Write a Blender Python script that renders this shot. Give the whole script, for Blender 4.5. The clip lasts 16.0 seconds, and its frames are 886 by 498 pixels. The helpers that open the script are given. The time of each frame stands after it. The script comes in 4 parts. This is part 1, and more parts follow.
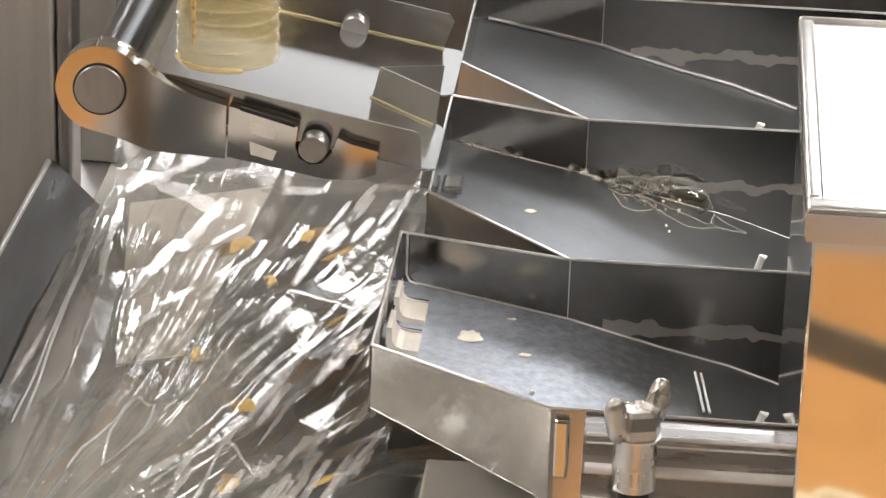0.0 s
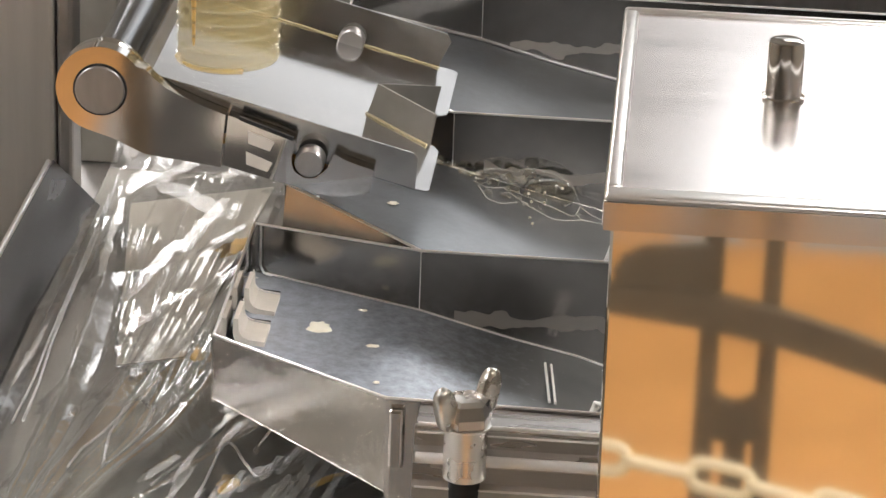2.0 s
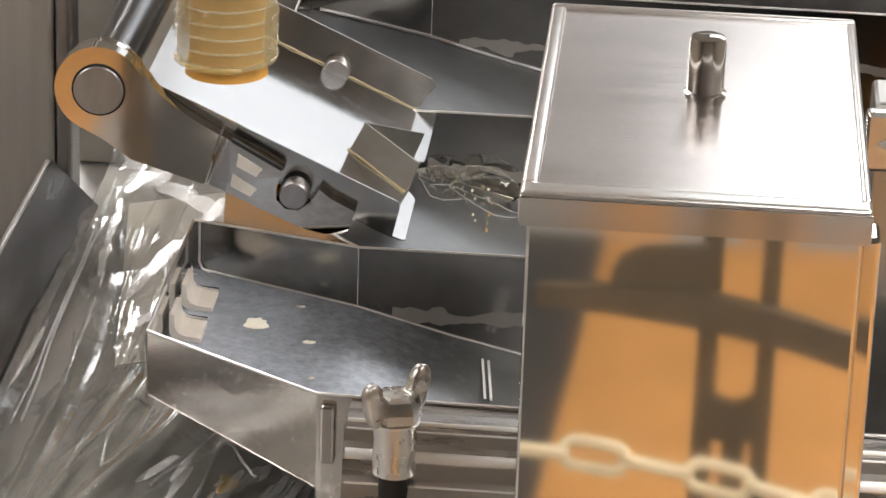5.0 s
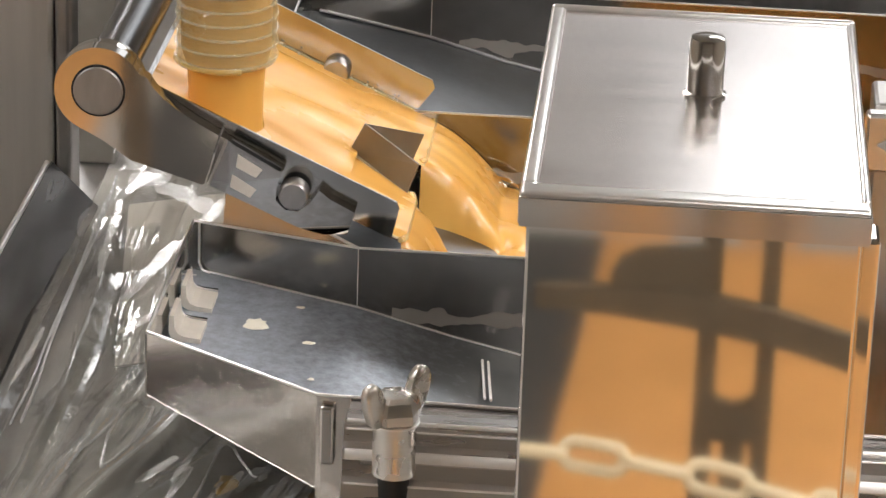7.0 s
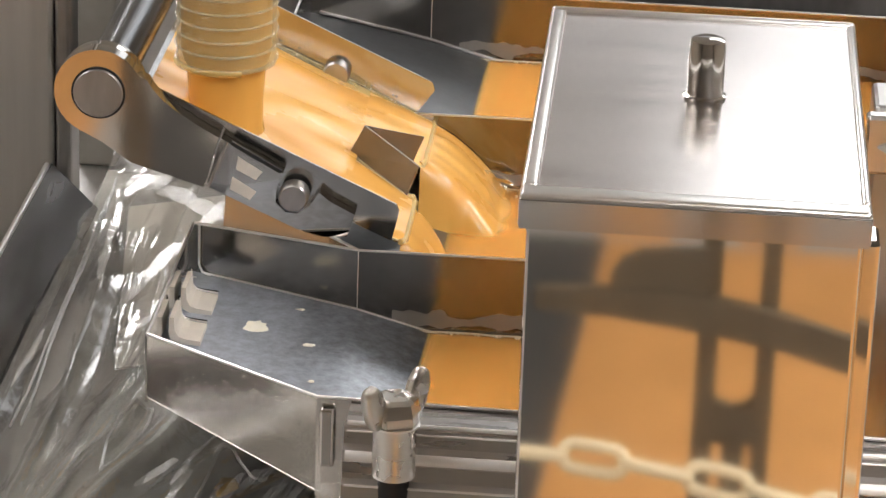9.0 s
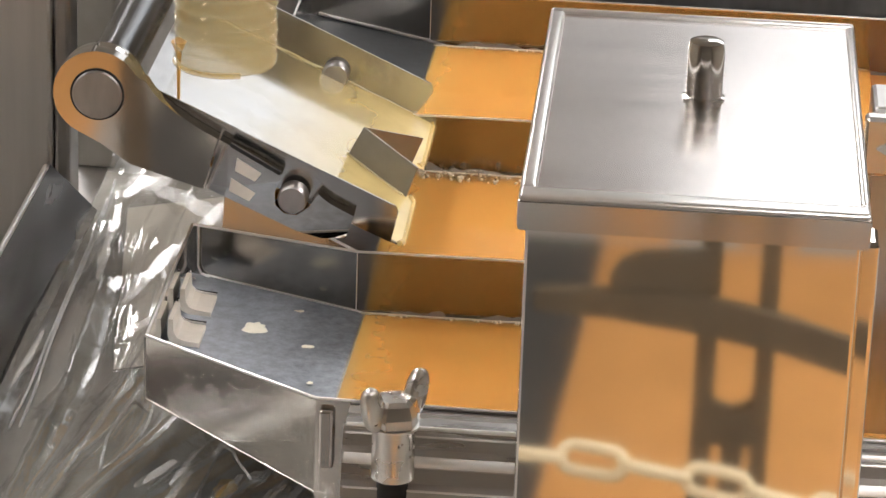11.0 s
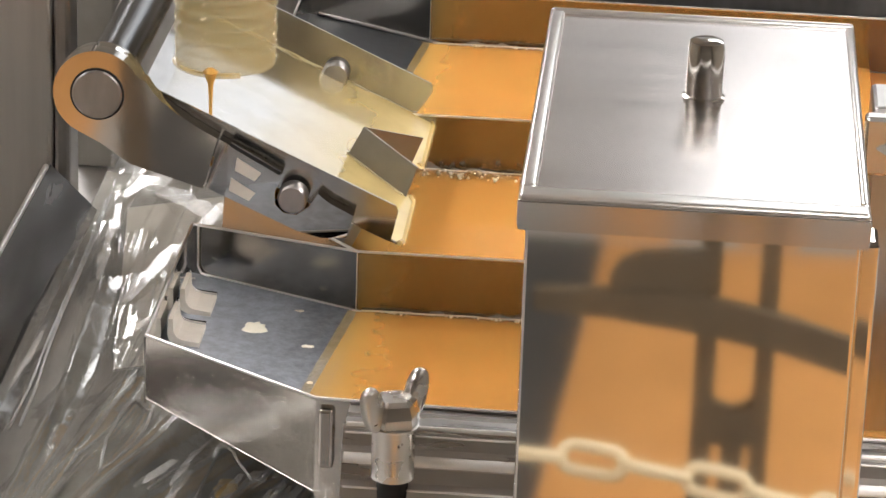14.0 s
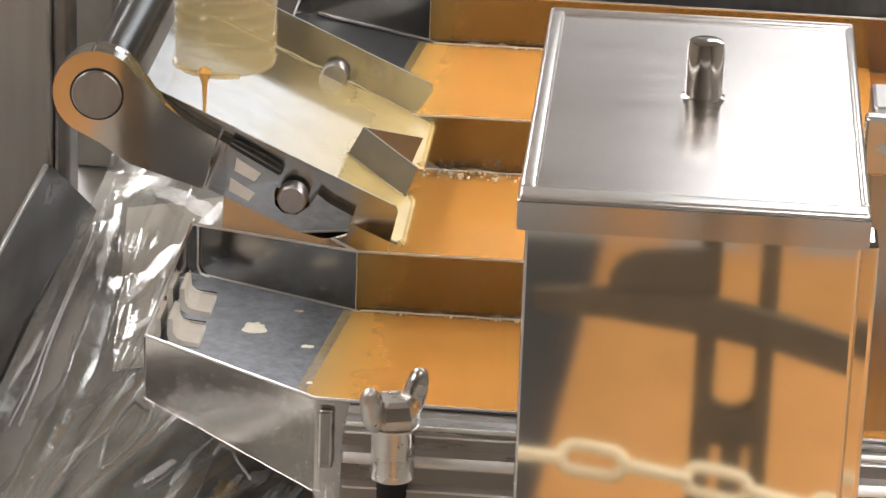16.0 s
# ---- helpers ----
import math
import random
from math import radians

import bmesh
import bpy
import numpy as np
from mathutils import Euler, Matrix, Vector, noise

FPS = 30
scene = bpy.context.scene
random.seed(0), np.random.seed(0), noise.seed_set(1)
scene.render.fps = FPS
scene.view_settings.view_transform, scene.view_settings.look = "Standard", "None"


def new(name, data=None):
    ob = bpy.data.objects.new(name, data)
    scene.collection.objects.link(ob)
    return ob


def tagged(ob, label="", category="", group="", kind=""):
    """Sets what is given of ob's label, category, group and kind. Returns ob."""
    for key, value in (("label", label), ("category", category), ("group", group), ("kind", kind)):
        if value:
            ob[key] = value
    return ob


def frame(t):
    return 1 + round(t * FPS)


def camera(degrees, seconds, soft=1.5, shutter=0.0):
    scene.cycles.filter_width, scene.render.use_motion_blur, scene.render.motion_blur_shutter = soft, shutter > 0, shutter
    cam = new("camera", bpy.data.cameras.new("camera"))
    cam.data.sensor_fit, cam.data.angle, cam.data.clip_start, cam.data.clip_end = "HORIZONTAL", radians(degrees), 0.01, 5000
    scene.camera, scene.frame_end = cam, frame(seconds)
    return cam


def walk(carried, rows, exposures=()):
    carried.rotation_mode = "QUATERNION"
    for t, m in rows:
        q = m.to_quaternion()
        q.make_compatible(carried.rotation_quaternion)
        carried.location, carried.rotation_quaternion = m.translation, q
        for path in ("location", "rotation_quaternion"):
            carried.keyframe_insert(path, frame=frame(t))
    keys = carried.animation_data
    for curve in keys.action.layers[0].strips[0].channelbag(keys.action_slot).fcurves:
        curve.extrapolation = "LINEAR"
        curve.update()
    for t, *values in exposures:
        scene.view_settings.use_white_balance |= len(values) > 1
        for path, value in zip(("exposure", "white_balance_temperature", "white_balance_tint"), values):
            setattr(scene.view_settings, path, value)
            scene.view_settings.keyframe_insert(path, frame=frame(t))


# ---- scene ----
# ---- camera and its path ----
FOCAL = 6000.0
cam = camera(2 * math.degrees(math.atan(784 / FOCAL)), 16.0, soft=1.5)
EYE = (0.0, 0.0, 1.967)


def aim(dx, dy):
    """The camera's pose, with the picture shifted by a small amount in 1/6000 radians."""
    yaw, pitch, roll = radians(4.0) , radians(22.0), radians(2.0)
    right = Vector((math.cos(yaw), math.sin(yaw), 0))
    ahead = Vector((-math.sin(yaw) * math.cos(pitch), math.cos(yaw) * math.cos(pitch), -math.sin(pitch)))
    up = right.cross(ahead)
    r2 = right * math.cos(roll) + up * math.sin(roll)
    u2 = up * math.cos(roll) - right * math.sin(roll)
    m = Matrix((r2, u2, -ahead)).transposed()
    m = m @ Euler((dy / FOCAL, dx / FOCAL, 0)).to_matrix()
    return Matrix.Translation(EYE) @ m.to_4x4()


DRIFT = [(0, 4.5, -9.5), (0.5, 7, -12), (1.0, 8, -11.5), (1.5, 5, -8.5), (2, 5, -8.5), (3, 4, -9), (4, 3, -9), (5.2, 2.5, -8),
         (6.5, 2, -7), (7.5, 2, -5.5), (8, 2, -2.5), (9, 2, -3), (11.5, 0, 0), (13.5, 0, 0), (14.5, 0, -1.5), (16, -0.5, -0.5)]
walk(cam, [(t, aim(a, b)) for t, a, b in DRIFT], [(0, 0.33), (1.5, 0.30), (3.0, 0.24), (4.2, 0.20), (6.3, 0.13), (16, 0.12)])

# ---- light ----
world = bpy.data.worlds.new("world")
world.use_nodes = True
world.node_tree.nodes["Background"].inputs[0].default_value = (0.9, 0.95, 1.0, 1)
world.node_tree.nodes["Background"].inputs[1].default_value = 0.05
scene.world = world


# ---- materials ----
def material(name, color, rough=0.5, metal=0.0, var=0.15, scale=40.0, stretch=(1, 1, 1), bump=0.0, bump_scale=None, rough_var=0.0,
             color2=None, coat=0.0, spec=0.5):
    m = bpy.data.materials.new(name)
    m.use_nodes = True
    nt = m.node_tree
    n, l = nt.nodes, nt.links
    b = n["Principled BSDF"]
    b.inputs["Metallic"].default_value = metal
    b.inputs["Roughness"].default_value = rough
    b.inputs["Coat Weight"].default_value = coat
    b.inputs["Coat Roughness"].default_value = 0.08
    b.inputs["Specular IOR Level"].default_value = spec
    tc = n.new("ShaderNodeTexCoord")
    mp = n.new("ShaderNodeMapping")
    mp.inputs["Scale"].default_value = stretch
    l.new(tc.outputs["Object"], mp.inputs[0])
    fine = n.new("ShaderNodeTexNoise")
    fine.inputs["Scale"].default_value = scale
    fine.inputs["Detail"].default_value = 5
    l.new(mp.outputs[0], fine.inputs["Vector"])
    broad = n.new("ShaderNodeTexNoise")
    broad.inputs["Scale"].default_value = scale / 8
    broad.inputs["Detail"].default_value = 3
    l.new(tc.outputs["Object"], broad.inputs["Vector"])
    add = n.new("ShaderNodeMath")
    add.operation = "MULTIPLY_ADD"
    add.inputs[1].default_value = 0.5
    l.new(fine.outputs[0], add.inputs[0])
    half = n.new("ShaderNodeMath")
    half.operation = "MULTIPLY"
    half.inputs[1].default_value = 0.5
    l.new(broad.outputs[0], half.inputs[0])
    l.new(half.outputs[0], add.inputs[2])
    ramp = n.new("ShaderNodeValToRGB")
    ramp.color_ramp.elements[0].position, ramp.color_ramp.elements[1].position = 0.35, 0.65
    c2 = color2 or tuple(min(1, c * (1 + var)) for c in color)
    c1 = color if color2 else tuple(c * (1 - var) for c in color)
    ramp.color_ramp.elements[0].color = (*c1, 1)
    ramp.color_ramp.elements[1].color = (*c2, 1)
    l.new(add.outputs[0], ramp.inputs[0])
    l.new(ramp.outputs[0], b.inputs["Base Color"])
    if rough_var:
        mr = n.new("ShaderNodeMapRange")
        mr.inputs[1].default_value, mr.inputs[2].default_value = 0.3, 0.7
        mr.inputs[3].default_value, mr.inputs[4].default_value = max(0.02, rough - rough_var), rough + rough_var
        l.new(add.outputs[0], mr.inputs[0])
        l.new(mr.outputs[0], b.inputs["Roughness"])
    if bump:
        bp = n.new("ShaderNodeBump")
        bp.inputs["Strength"].default_value = bump
        bp.inputs["Distance"].default_value = 0.002
        src = fine
        if bump_scale:
            src = n.new("ShaderNodeTexNoise")
            src.inputs["Scale"].default_value = bump_scale
            src.inputs["Detail"].default_value = 3
            l.new(mp.outputs[0], src.inputs["Vector"])
        l.new(src.outputs[0], bp.inputs["Height"])
        l.new(bp.outputs[0], b.inputs["Normal"])
    return m


def glow(name, color, strength):
    m = bpy.data.materials.new(name)
    m.use_nodes = True
    nt = m.node_tree
    nt.nodes.remove(nt.nodes["Principled BSDF"])
    e = nt.nodes.new("ShaderNodeEmission")
    e.inputs[0].default_value = (*color, 1)
    e.inputs[1].default_value = strength
    nt.links.new(e.outputs[0], nt.nodes["Material Output"].inputs[0])
    return m


def clear_sheet(name, tint, gloss, rough, bump, scale, share=0.0, haze=0.0):
    """Thin clear plastic: mostly see-through, with a share of gloss."""
    m = bpy.data.materials.new(name)
    m.use_nodes = True
    nt = m.node_tree
    n, l = nt.nodes, nt.links
    n.remove(n["Principled BSDF"])
    tr = n.new("ShaderNodeBsdfTransparent")
    tr.inputs[0].default_value = (*tint, 1)
    gl = n.new("ShaderNodeBsdfGlossy")
    gl.inputs["Roughness"].default_value = rough
    gl.inputs["Color"].default_value = (1, 1, 1, 1)
    tc = n.new("ShaderNodeTexCoord")
    tex = n.new("ShaderNodeTexNoise")
    tex.inputs["Scale"].default_value = scale
    tex.inputs["Detail"].default_value = 4
    tex.inputs["Distortion"].default_value = 1.5
    l.new(tc.outputs["Object"], tex.inputs["Vector"])
    bp = n.new("ShaderNodeBump")
    bp.inputs["Strength"].default_value = bump
    bp.inputs["Distance"].default_value = 0.004
    l.new(tex.outputs[0], bp.inputs["Height"])
    l.new(bp.outputs[0], gl.inputs["Normal"])
    lw = n.new("ShaderNodeLayerWeight")
    lw.inputs[0].default_value = gloss
    l.new(bp.outputs[0], lw.inputs["Normal"])
    mix = n.new("ShaderNodeMixShader")
    more = n.new("ShaderNodeMath")
    more.use_clamp = True
    more.inputs[1].default_value = share
    l.new(lw.outputs["Fresnel"], more.inputs[0])
    l.new(more.outputs[0], mix.inputs[0])
    l.new(tr.outputs[0], mix.inputs[1])
    l.new(gl.outputs[0], mix.inputs[2])
    if haze:
        df = n.new("ShaderNodeBsdfDiffuse")
        df.inputs[0].default_value = (0.85, 0.83, 0.80, 1)
        m2 = n.new("ShaderNodeMixShader")
        m2.inputs[0].default_value = haze
        l.new(mix.outputs[0], m2.inputs[1])
        l.new(df.outputs[0], m2.inputs[2])
        l.new(m2.outputs[0], n["Material Output"].inputs[0])
    else:
        l.new(mix.outputs[0], n["Material Output"].inputs[0])
    return m


POLISHED = material("polished_steel", (0.60, 0.58, 0.55), 0.10, 1.0, 0.05, 60, (1, 1, 1), 0.02, 25, 0.03)
MIRROR = material("mirror_steel", (0.70, 0.67, 0.64), 0.06, 1.0, 0.04, 30, (1, 1, 1), 0.02, 14, 0.02)
# tray steel with its base lightened to brighten the front wall's reflection
FRONTSTEEL = material("lightened_front_wall_steel", (0.82, 0.79, 0.76), 0.15, 1.0, 0.05, 25, (1, 1, 1), 0.008, 12, 0.03)
SKIRTSTEEL = material("skirt_steel", (0.66, 0.63, 0.61), 0.09, 1.0, 0.05, 25, (1, 1, 1), 0.008, 12, 0.03)
HOLDSTEEL = material("holder_steel", (0.56, 0.535, 0.51), 0.045, 1.0, 0.05, 30, (1, 1, 1), 0.004, 12, 0.015)
BOLTSTEEL = material("bolt_steel", (0.74, 0.72, 0.69), 0.28, 1.0, 0.06, 60, (1, 1, 1), 0.02, 40, 0.05)
PANEL = material("panel_steel", (0.72, 0.70, 0.67), 0.42, 1.0, 0.10, 12, (6, 1, 0.4), 0.05, None, 0.06)
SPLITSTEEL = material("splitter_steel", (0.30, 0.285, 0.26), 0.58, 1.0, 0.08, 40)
RIMSTEEL = material("rim_steel", (0.88, 0.86, 0.84), 0.33, 1.0, 0.05, 80)
TABSTEEL = material("tab_steel", (0.72, 0.67, 0.60), 0.45, 0.25, 0.08, 60, (1, 1, 1), 0.1, 90)
BOXSTEEL = material("box_steel", (0.74, 0.71, 0.67), 0.045, 1.0, 0.03, 30, (1, 1, 1), 0.008, 9, 0.010)
CHUTESTEEL = material("chute_steel", (0.70, 0.70, 0.70), 0.14, 1.0, 0.05, 50, (1, 1, 1), 0.008, 12, 0.04)
BRUSHED = material("brushed_steel", (0.70, 0.67, 0.66), 0.23, 1.0, 0.10, 60, (0.10, 1.0, 1), 0.003, None, 0.07)
LIDRIM = material("lid_rim_steel", (0.86, 0.84, 0.82), 0.30, 1.0, 0.05, 60, (1, 1, 1), 0.02, 40)
# nearly non-metal white, painting in the bright line on rounded steel
BEADSTEEL = material("highlight_white_steel", (0.94, 0.93, 0.91), 0.35, 0.15, 0.05, 60, (1, 1, 1), 0.02, 40)
SHEET = material("sheet_steel", (0.50, 0.49, 0.47), 0.17, 1.0, 0.10, 45, (1, 1, 1), 0.03, 30, 0.06)
FLANGE = material("flange_steel", (0.58, 0.565, 0.56), 0.30, 1.0, 0.10, 30, (0.4, 3, 3), 0.03, None, 0.08)
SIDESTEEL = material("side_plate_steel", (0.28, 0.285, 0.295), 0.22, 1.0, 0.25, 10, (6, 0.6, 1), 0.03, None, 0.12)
SATIN = material("satin_steel", (0.45, 0.44, 0.43), 0.34, 1.0, 0.14, 30, (3, 1, 1), 0.05, None, 0.08)
EGG_PALE = material("thin_egg", (0.66, 0.315, 0.062), 0.28, 0.0, 0.12, 9, (0.7, 1.5, 1), 0.015, 20, 0.05, (0.80, 0.47, 0.115), 0.12)
FLOOR = material("grey_floor", (0.46, 0.44, 0.41), 0.5, 0.0, 0.10, 3, (1, 1, 1), 0.05, 30)
ORANGE = material("orange_coating", (0.75, 0.385, 0.135), 0.5, 0.0, 0.18, 5, (1, 1, 1), 0.03, 30)
PALE = material("pale_coating", (0.86, 0.80, 0.71), 0.5, 0.0, 0.08, 5, (1, 1, 1), 0.03, 30)
BOARD = material("bed_paint", (0.27, 0.255, 0.23), 0.6, 0.0, 0.4, 14)
CARD = material("bright_patch_beige", (0.70, 0.65, 0.58), 0.6, 0.0, 0.08, 12)
SCRAP = material("cooked_egg", (0.66, 0.45, 0.17), 0.4, 0.0, 0.2, 60)
# dried egg cream, also the pale tone of glints painted on the froth
RESIDUE_AND_GLINT = material("dried_egg_and_glint", (0.80, 0.76, 0.64), 0.35, 0.0, 0.1, 60)
WALL = material("wall_paint", (0.30, 0.268, 0.225), 0.7, 0.0, 0.06, 2)
CEIL = material("ceiling_paint", (0.42, 0.40, 0.37), 0.8, 0.0, 0.05, 2)
DARK = material("dark_rail_paint", (0.13, 0.10, 0.065), 0.55, 0.0, 0.2, 20)
CREAM = material("cream_plastic", (0.85, 0.72, 0.48), 0.45, 0.0, 0.06, 20)
MAT = material("unseen_mat", (0.085, 0.083, 0.08), 0.6, 0.0, 0.2, 30, (1, 12, 1), 0.2)
BLACK = material("black_rubber", (0.012, 0.012, 0.012), 0.5, 0.0, 0.2, 40)
DIM = glow("dim_panel", (0.97, 0.97, 0.97), 0.9)
MILD = glow("mild_panel", (0.95, 0.97, 1.0), 1.2)
SOFT = glow("soft_panel", (0.98, 0.97, 0.97), 5.4)
LIGHT = glow("light_panel", (1.0, 0.965, 0.94), 22.0)
MEDIUM = glow("medium_panel", (1.0, 0.98, 0.97), 22.0)
FILM = clear_sheet("clear_film", (0.96, 0.96, 0.94), 0.30, 0.10, 0.25, 24, 0.16, 0.05)
FOLD = clear_sheet("film_fold", (0.96, 0.96, 0.94), 0.34, 0.24, 0.32, 60, 0.09, 0.18)


def stained(name, base, rough, lo, hi, x_min, tone):
    """Polished steel with a dried tide mark between two heights."""
    m = material(name, base, rough, 1.0, 0.08, 60, (1, 1, 1), 0.02, 25, 0.03)
    nt = m.node_tree
    n, l = nt.nodes, nt.links
    b = n["Principled BSDF"]
    tc = n.new("ShaderNodeTexCoord")
    sep = n.new("ShaderNodeSeparateXYZ")
    l.new(tc.outputs["Object"], sep.inputs[0])
    tex = n.new("ShaderNodeTexNoise")
    tex.inputs["Scale"].default_value = 34
    tex.inputs["Detail"].default_value = 2
    l.new(tc.outputs["Object"], tex.inputs["Vector"])
    def math_node(op, a, c):
        q = n.new("ShaderNodeMath")
        q.operation = op
        for i, v in enumerate((a, c)):
            if isinstance(v, float):
                q.inputs[i].default_value = v
            else:
                l.new(v, q.inputs[i])
        return q.outputs[0]
    wob = math_node("MULTIPLY_ADD", tex.outputs[0], 0.03)
    wob.node.inputs[2].default_value = -0.015
    z = math_node("ADD", sep.outputs[2], wob)
    up = math_node("GREATER_THAN", z, lo)
    down = math_node("LESS_THAN", z, hi)
    side = math_node("GREATER_THAN", sep.outputs[0], x_min)
    mask = math_node("MULTIPLY", math_node("MULTIPLY", up, down), side)
    old = b.inputs["Base Color"].links[0].from_socket
    mix = n.new("ShaderNodeMix")
    mix.data_type = "RGBA"
    l.new(math_node("MULTIPLY", mask, 0.5), mix.inputs[0])
    l.new(old, mix.inputs[6])
    mix.inputs[7].default_value = (*tone, 1)
    l.new(mix.outputs[2], b.inputs["Base Color"])
    met = math_node("MULTIPLY_ADD", mask, -0.7)
    met.node.inputs[2].default_value = 1.0
    l.new(met, b.inputs["Metallic"])
    return m


# same tray steel, base darkened to paint in the lanes' dim reflections
DIVIDER = stained("darkened_divider_steel", (0.265, 0.252, 0.235), 0.16, 0.838, 0.848, -0.225, (0.30, 0.28, 0.25))


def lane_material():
    """Dull lane steel with chalky blue-white residue towards the shallow end, spread wider to paint in ceiling
    reflection.
    """
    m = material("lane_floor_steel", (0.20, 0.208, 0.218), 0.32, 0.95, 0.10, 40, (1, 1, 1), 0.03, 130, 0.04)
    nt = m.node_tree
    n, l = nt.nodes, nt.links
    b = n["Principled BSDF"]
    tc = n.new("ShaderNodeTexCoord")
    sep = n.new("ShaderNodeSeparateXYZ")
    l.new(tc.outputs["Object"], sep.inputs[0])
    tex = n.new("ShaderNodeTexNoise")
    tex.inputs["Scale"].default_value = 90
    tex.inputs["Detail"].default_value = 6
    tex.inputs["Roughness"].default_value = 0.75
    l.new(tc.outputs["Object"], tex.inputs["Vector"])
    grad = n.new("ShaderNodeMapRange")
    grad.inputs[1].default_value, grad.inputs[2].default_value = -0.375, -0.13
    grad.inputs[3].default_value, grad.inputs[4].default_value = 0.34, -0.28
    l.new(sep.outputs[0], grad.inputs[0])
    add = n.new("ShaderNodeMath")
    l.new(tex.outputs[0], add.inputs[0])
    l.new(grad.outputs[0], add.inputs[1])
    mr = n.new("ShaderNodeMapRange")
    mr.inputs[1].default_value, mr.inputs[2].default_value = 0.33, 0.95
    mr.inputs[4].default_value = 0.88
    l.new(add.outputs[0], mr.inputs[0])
    # back lanes get less of it, painting them dimmer than the front lane
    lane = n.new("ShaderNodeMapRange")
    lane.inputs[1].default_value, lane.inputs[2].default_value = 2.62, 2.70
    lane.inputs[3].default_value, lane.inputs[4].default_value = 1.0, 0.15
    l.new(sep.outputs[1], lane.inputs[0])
    chalk_and_sheen = n.new("ShaderNodeMath")
    chalk_and_sheen.operation = "MULTIPLY"
    l.new(mr.outputs[0], chalk_and_sheen.inputs[0])
    l.new(lane.outputs[0], chalk_and_sheen.inputs[1])
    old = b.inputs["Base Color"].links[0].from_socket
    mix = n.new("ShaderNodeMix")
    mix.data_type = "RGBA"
    l.new(chalk_and_sheen.outputs[0], mix.inputs[0])
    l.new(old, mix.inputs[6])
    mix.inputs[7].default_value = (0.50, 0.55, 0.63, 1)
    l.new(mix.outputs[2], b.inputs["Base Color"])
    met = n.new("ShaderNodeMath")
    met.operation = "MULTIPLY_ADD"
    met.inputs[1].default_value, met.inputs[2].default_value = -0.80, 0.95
    l.new(chalk_and_sheen.outputs[0], met.inputs[0])
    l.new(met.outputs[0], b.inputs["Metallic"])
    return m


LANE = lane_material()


def veil(name, color, alpha, rough):
    """A thin, partly see-through wet layer."""
    m = material(name, color, rough, 0.0, 0.10, 30, (1, 1, 1), 0.05, 40, 0.04, None, 0.3)
    m.node_tree.nodes["Principled BSDF"].inputs["Alpha"].default_value = alpha
    return m


BUBBLE = clear_sheet("bubble_skin", (0.97, 0.95, 0.90), 0.22, 0.04, 0.0, 10, 0.04)
FOAM = veil("foam_skin", (0.92, 0.88, 0.78), 0.26, 0.05)
FROTH = veil("froth_skin", (0.92, 0.85, 0.70), 0.55, 0.08)
EGG_EDGE = veil("egg_edge", (0.84, 0.56, 0.16), 0.24, 0.12)
EGG_DEPTH = veil("egg_depth", (0.90, 0.385, 0.075), 0.40, 0.6)
EGG_DEPTH.node_tree.nodes["Principled BSDF"].inputs["Coat Weight"].default_value = 0.0
EGG_DEPTH.node_tree.nodes["Principled BSDF"].inputs["Specular IOR Level"].default_value = 0.0
EGG_BEAD = veil("egg_bead", (0.84, 0.72, 0.44), 0.40, 0.15)
EGG_FILM = veil("egg_film", (0.86, 0.62, 0.22), 0.42, 0.18)


def residue_material():
    """Thin egg left on the chute, fading out towards its upper end."""
    m = veil("egg_residue", (0.86, 0.66, 0.28), 0.5, 0.2)
    nt = m.node_tree
    n, l = nt.nodes, nt.links
    tc = n.new("ShaderNodeTexCoord")
    sep = n.new("ShaderNodeSeparateXYZ")
    l.new(tc.outputs["Object"], sep.inputs[0])
    tex = n.new("ShaderNodeTexNoise")
    tex.inputs["Scale"].default_value = 16
    tex.inputs["Detail"].default_value = 3
    l.new(tc.outputs["Object"], tex.inputs["Vector"])
    mr = n.new("ShaderNodeMapRange")
    mr.inputs[1].default_value, mr.inputs[2].default_value = -0.36, -0.215
    mr.inputs[3].default_value, mr.inputs[4].default_value = -0.08, 0.56
    l.new(sep.outputs[0], mr.inputs[0])
    add = n.new("ShaderNodeMath")
    add.operation = "MULTIPLY_ADD"
    add.use_clamp = True
    add.inputs[1].default_value = 0.35
    l.new(tex.outputs[0], add.inputs[0])
    l.new(mr.outputs[0], add.inputs[2])
    l.new(add.outputs[0], n["Principled BSDF"].inputs["Alpha"])
    return m


RESID = residue_material()
HOSE = veil("hose_plastic", (0.54, 0.44, 0.21), 0.46, 0.14)
RIB = veil("hose_rib_plastic", (0.76, 0.72, 0.50), 0.22, 0.14)


def thinning(m, tone):
    """Egg that turns yellower where it thins out over the steel."""
    nt = m.node_tree
    n, l = nt.nodes, nt.links
    b = n["Principled BSDF"]
    was = b.inputs["Base Color"].links[0].from_socket
    tc = n.new("ShaderNodeTexCoord")
    sep = n.new("ShaderNodeSeparateXYZ")
    l.new(tc.outputs["Object"], sep.inputs[0])
    mr = n.new("ShaderNodeMapRange")
    mr.interpolation_type = "SMOOTHSTEP"
    mr.inputs[1].default_value, mr.inputs[2].default_value = -0.27, -0.195
    mr.inputs[3].default_value, mr.inputs[4].default_value = 0.85, 0.0
    l.new(sep.outputs[0], mr.inputs[0])
    mix = n.new("ShaderNodeMixRGB")
    mix.inputs[2].default_value = (*tone, 1)
    l.new(mr.outputs[0], mix.inputs[0])
    l.new(was, mix.inputs[1])
    l.new(mix.outputs[0], b.inputs["Base Color"])
    return m


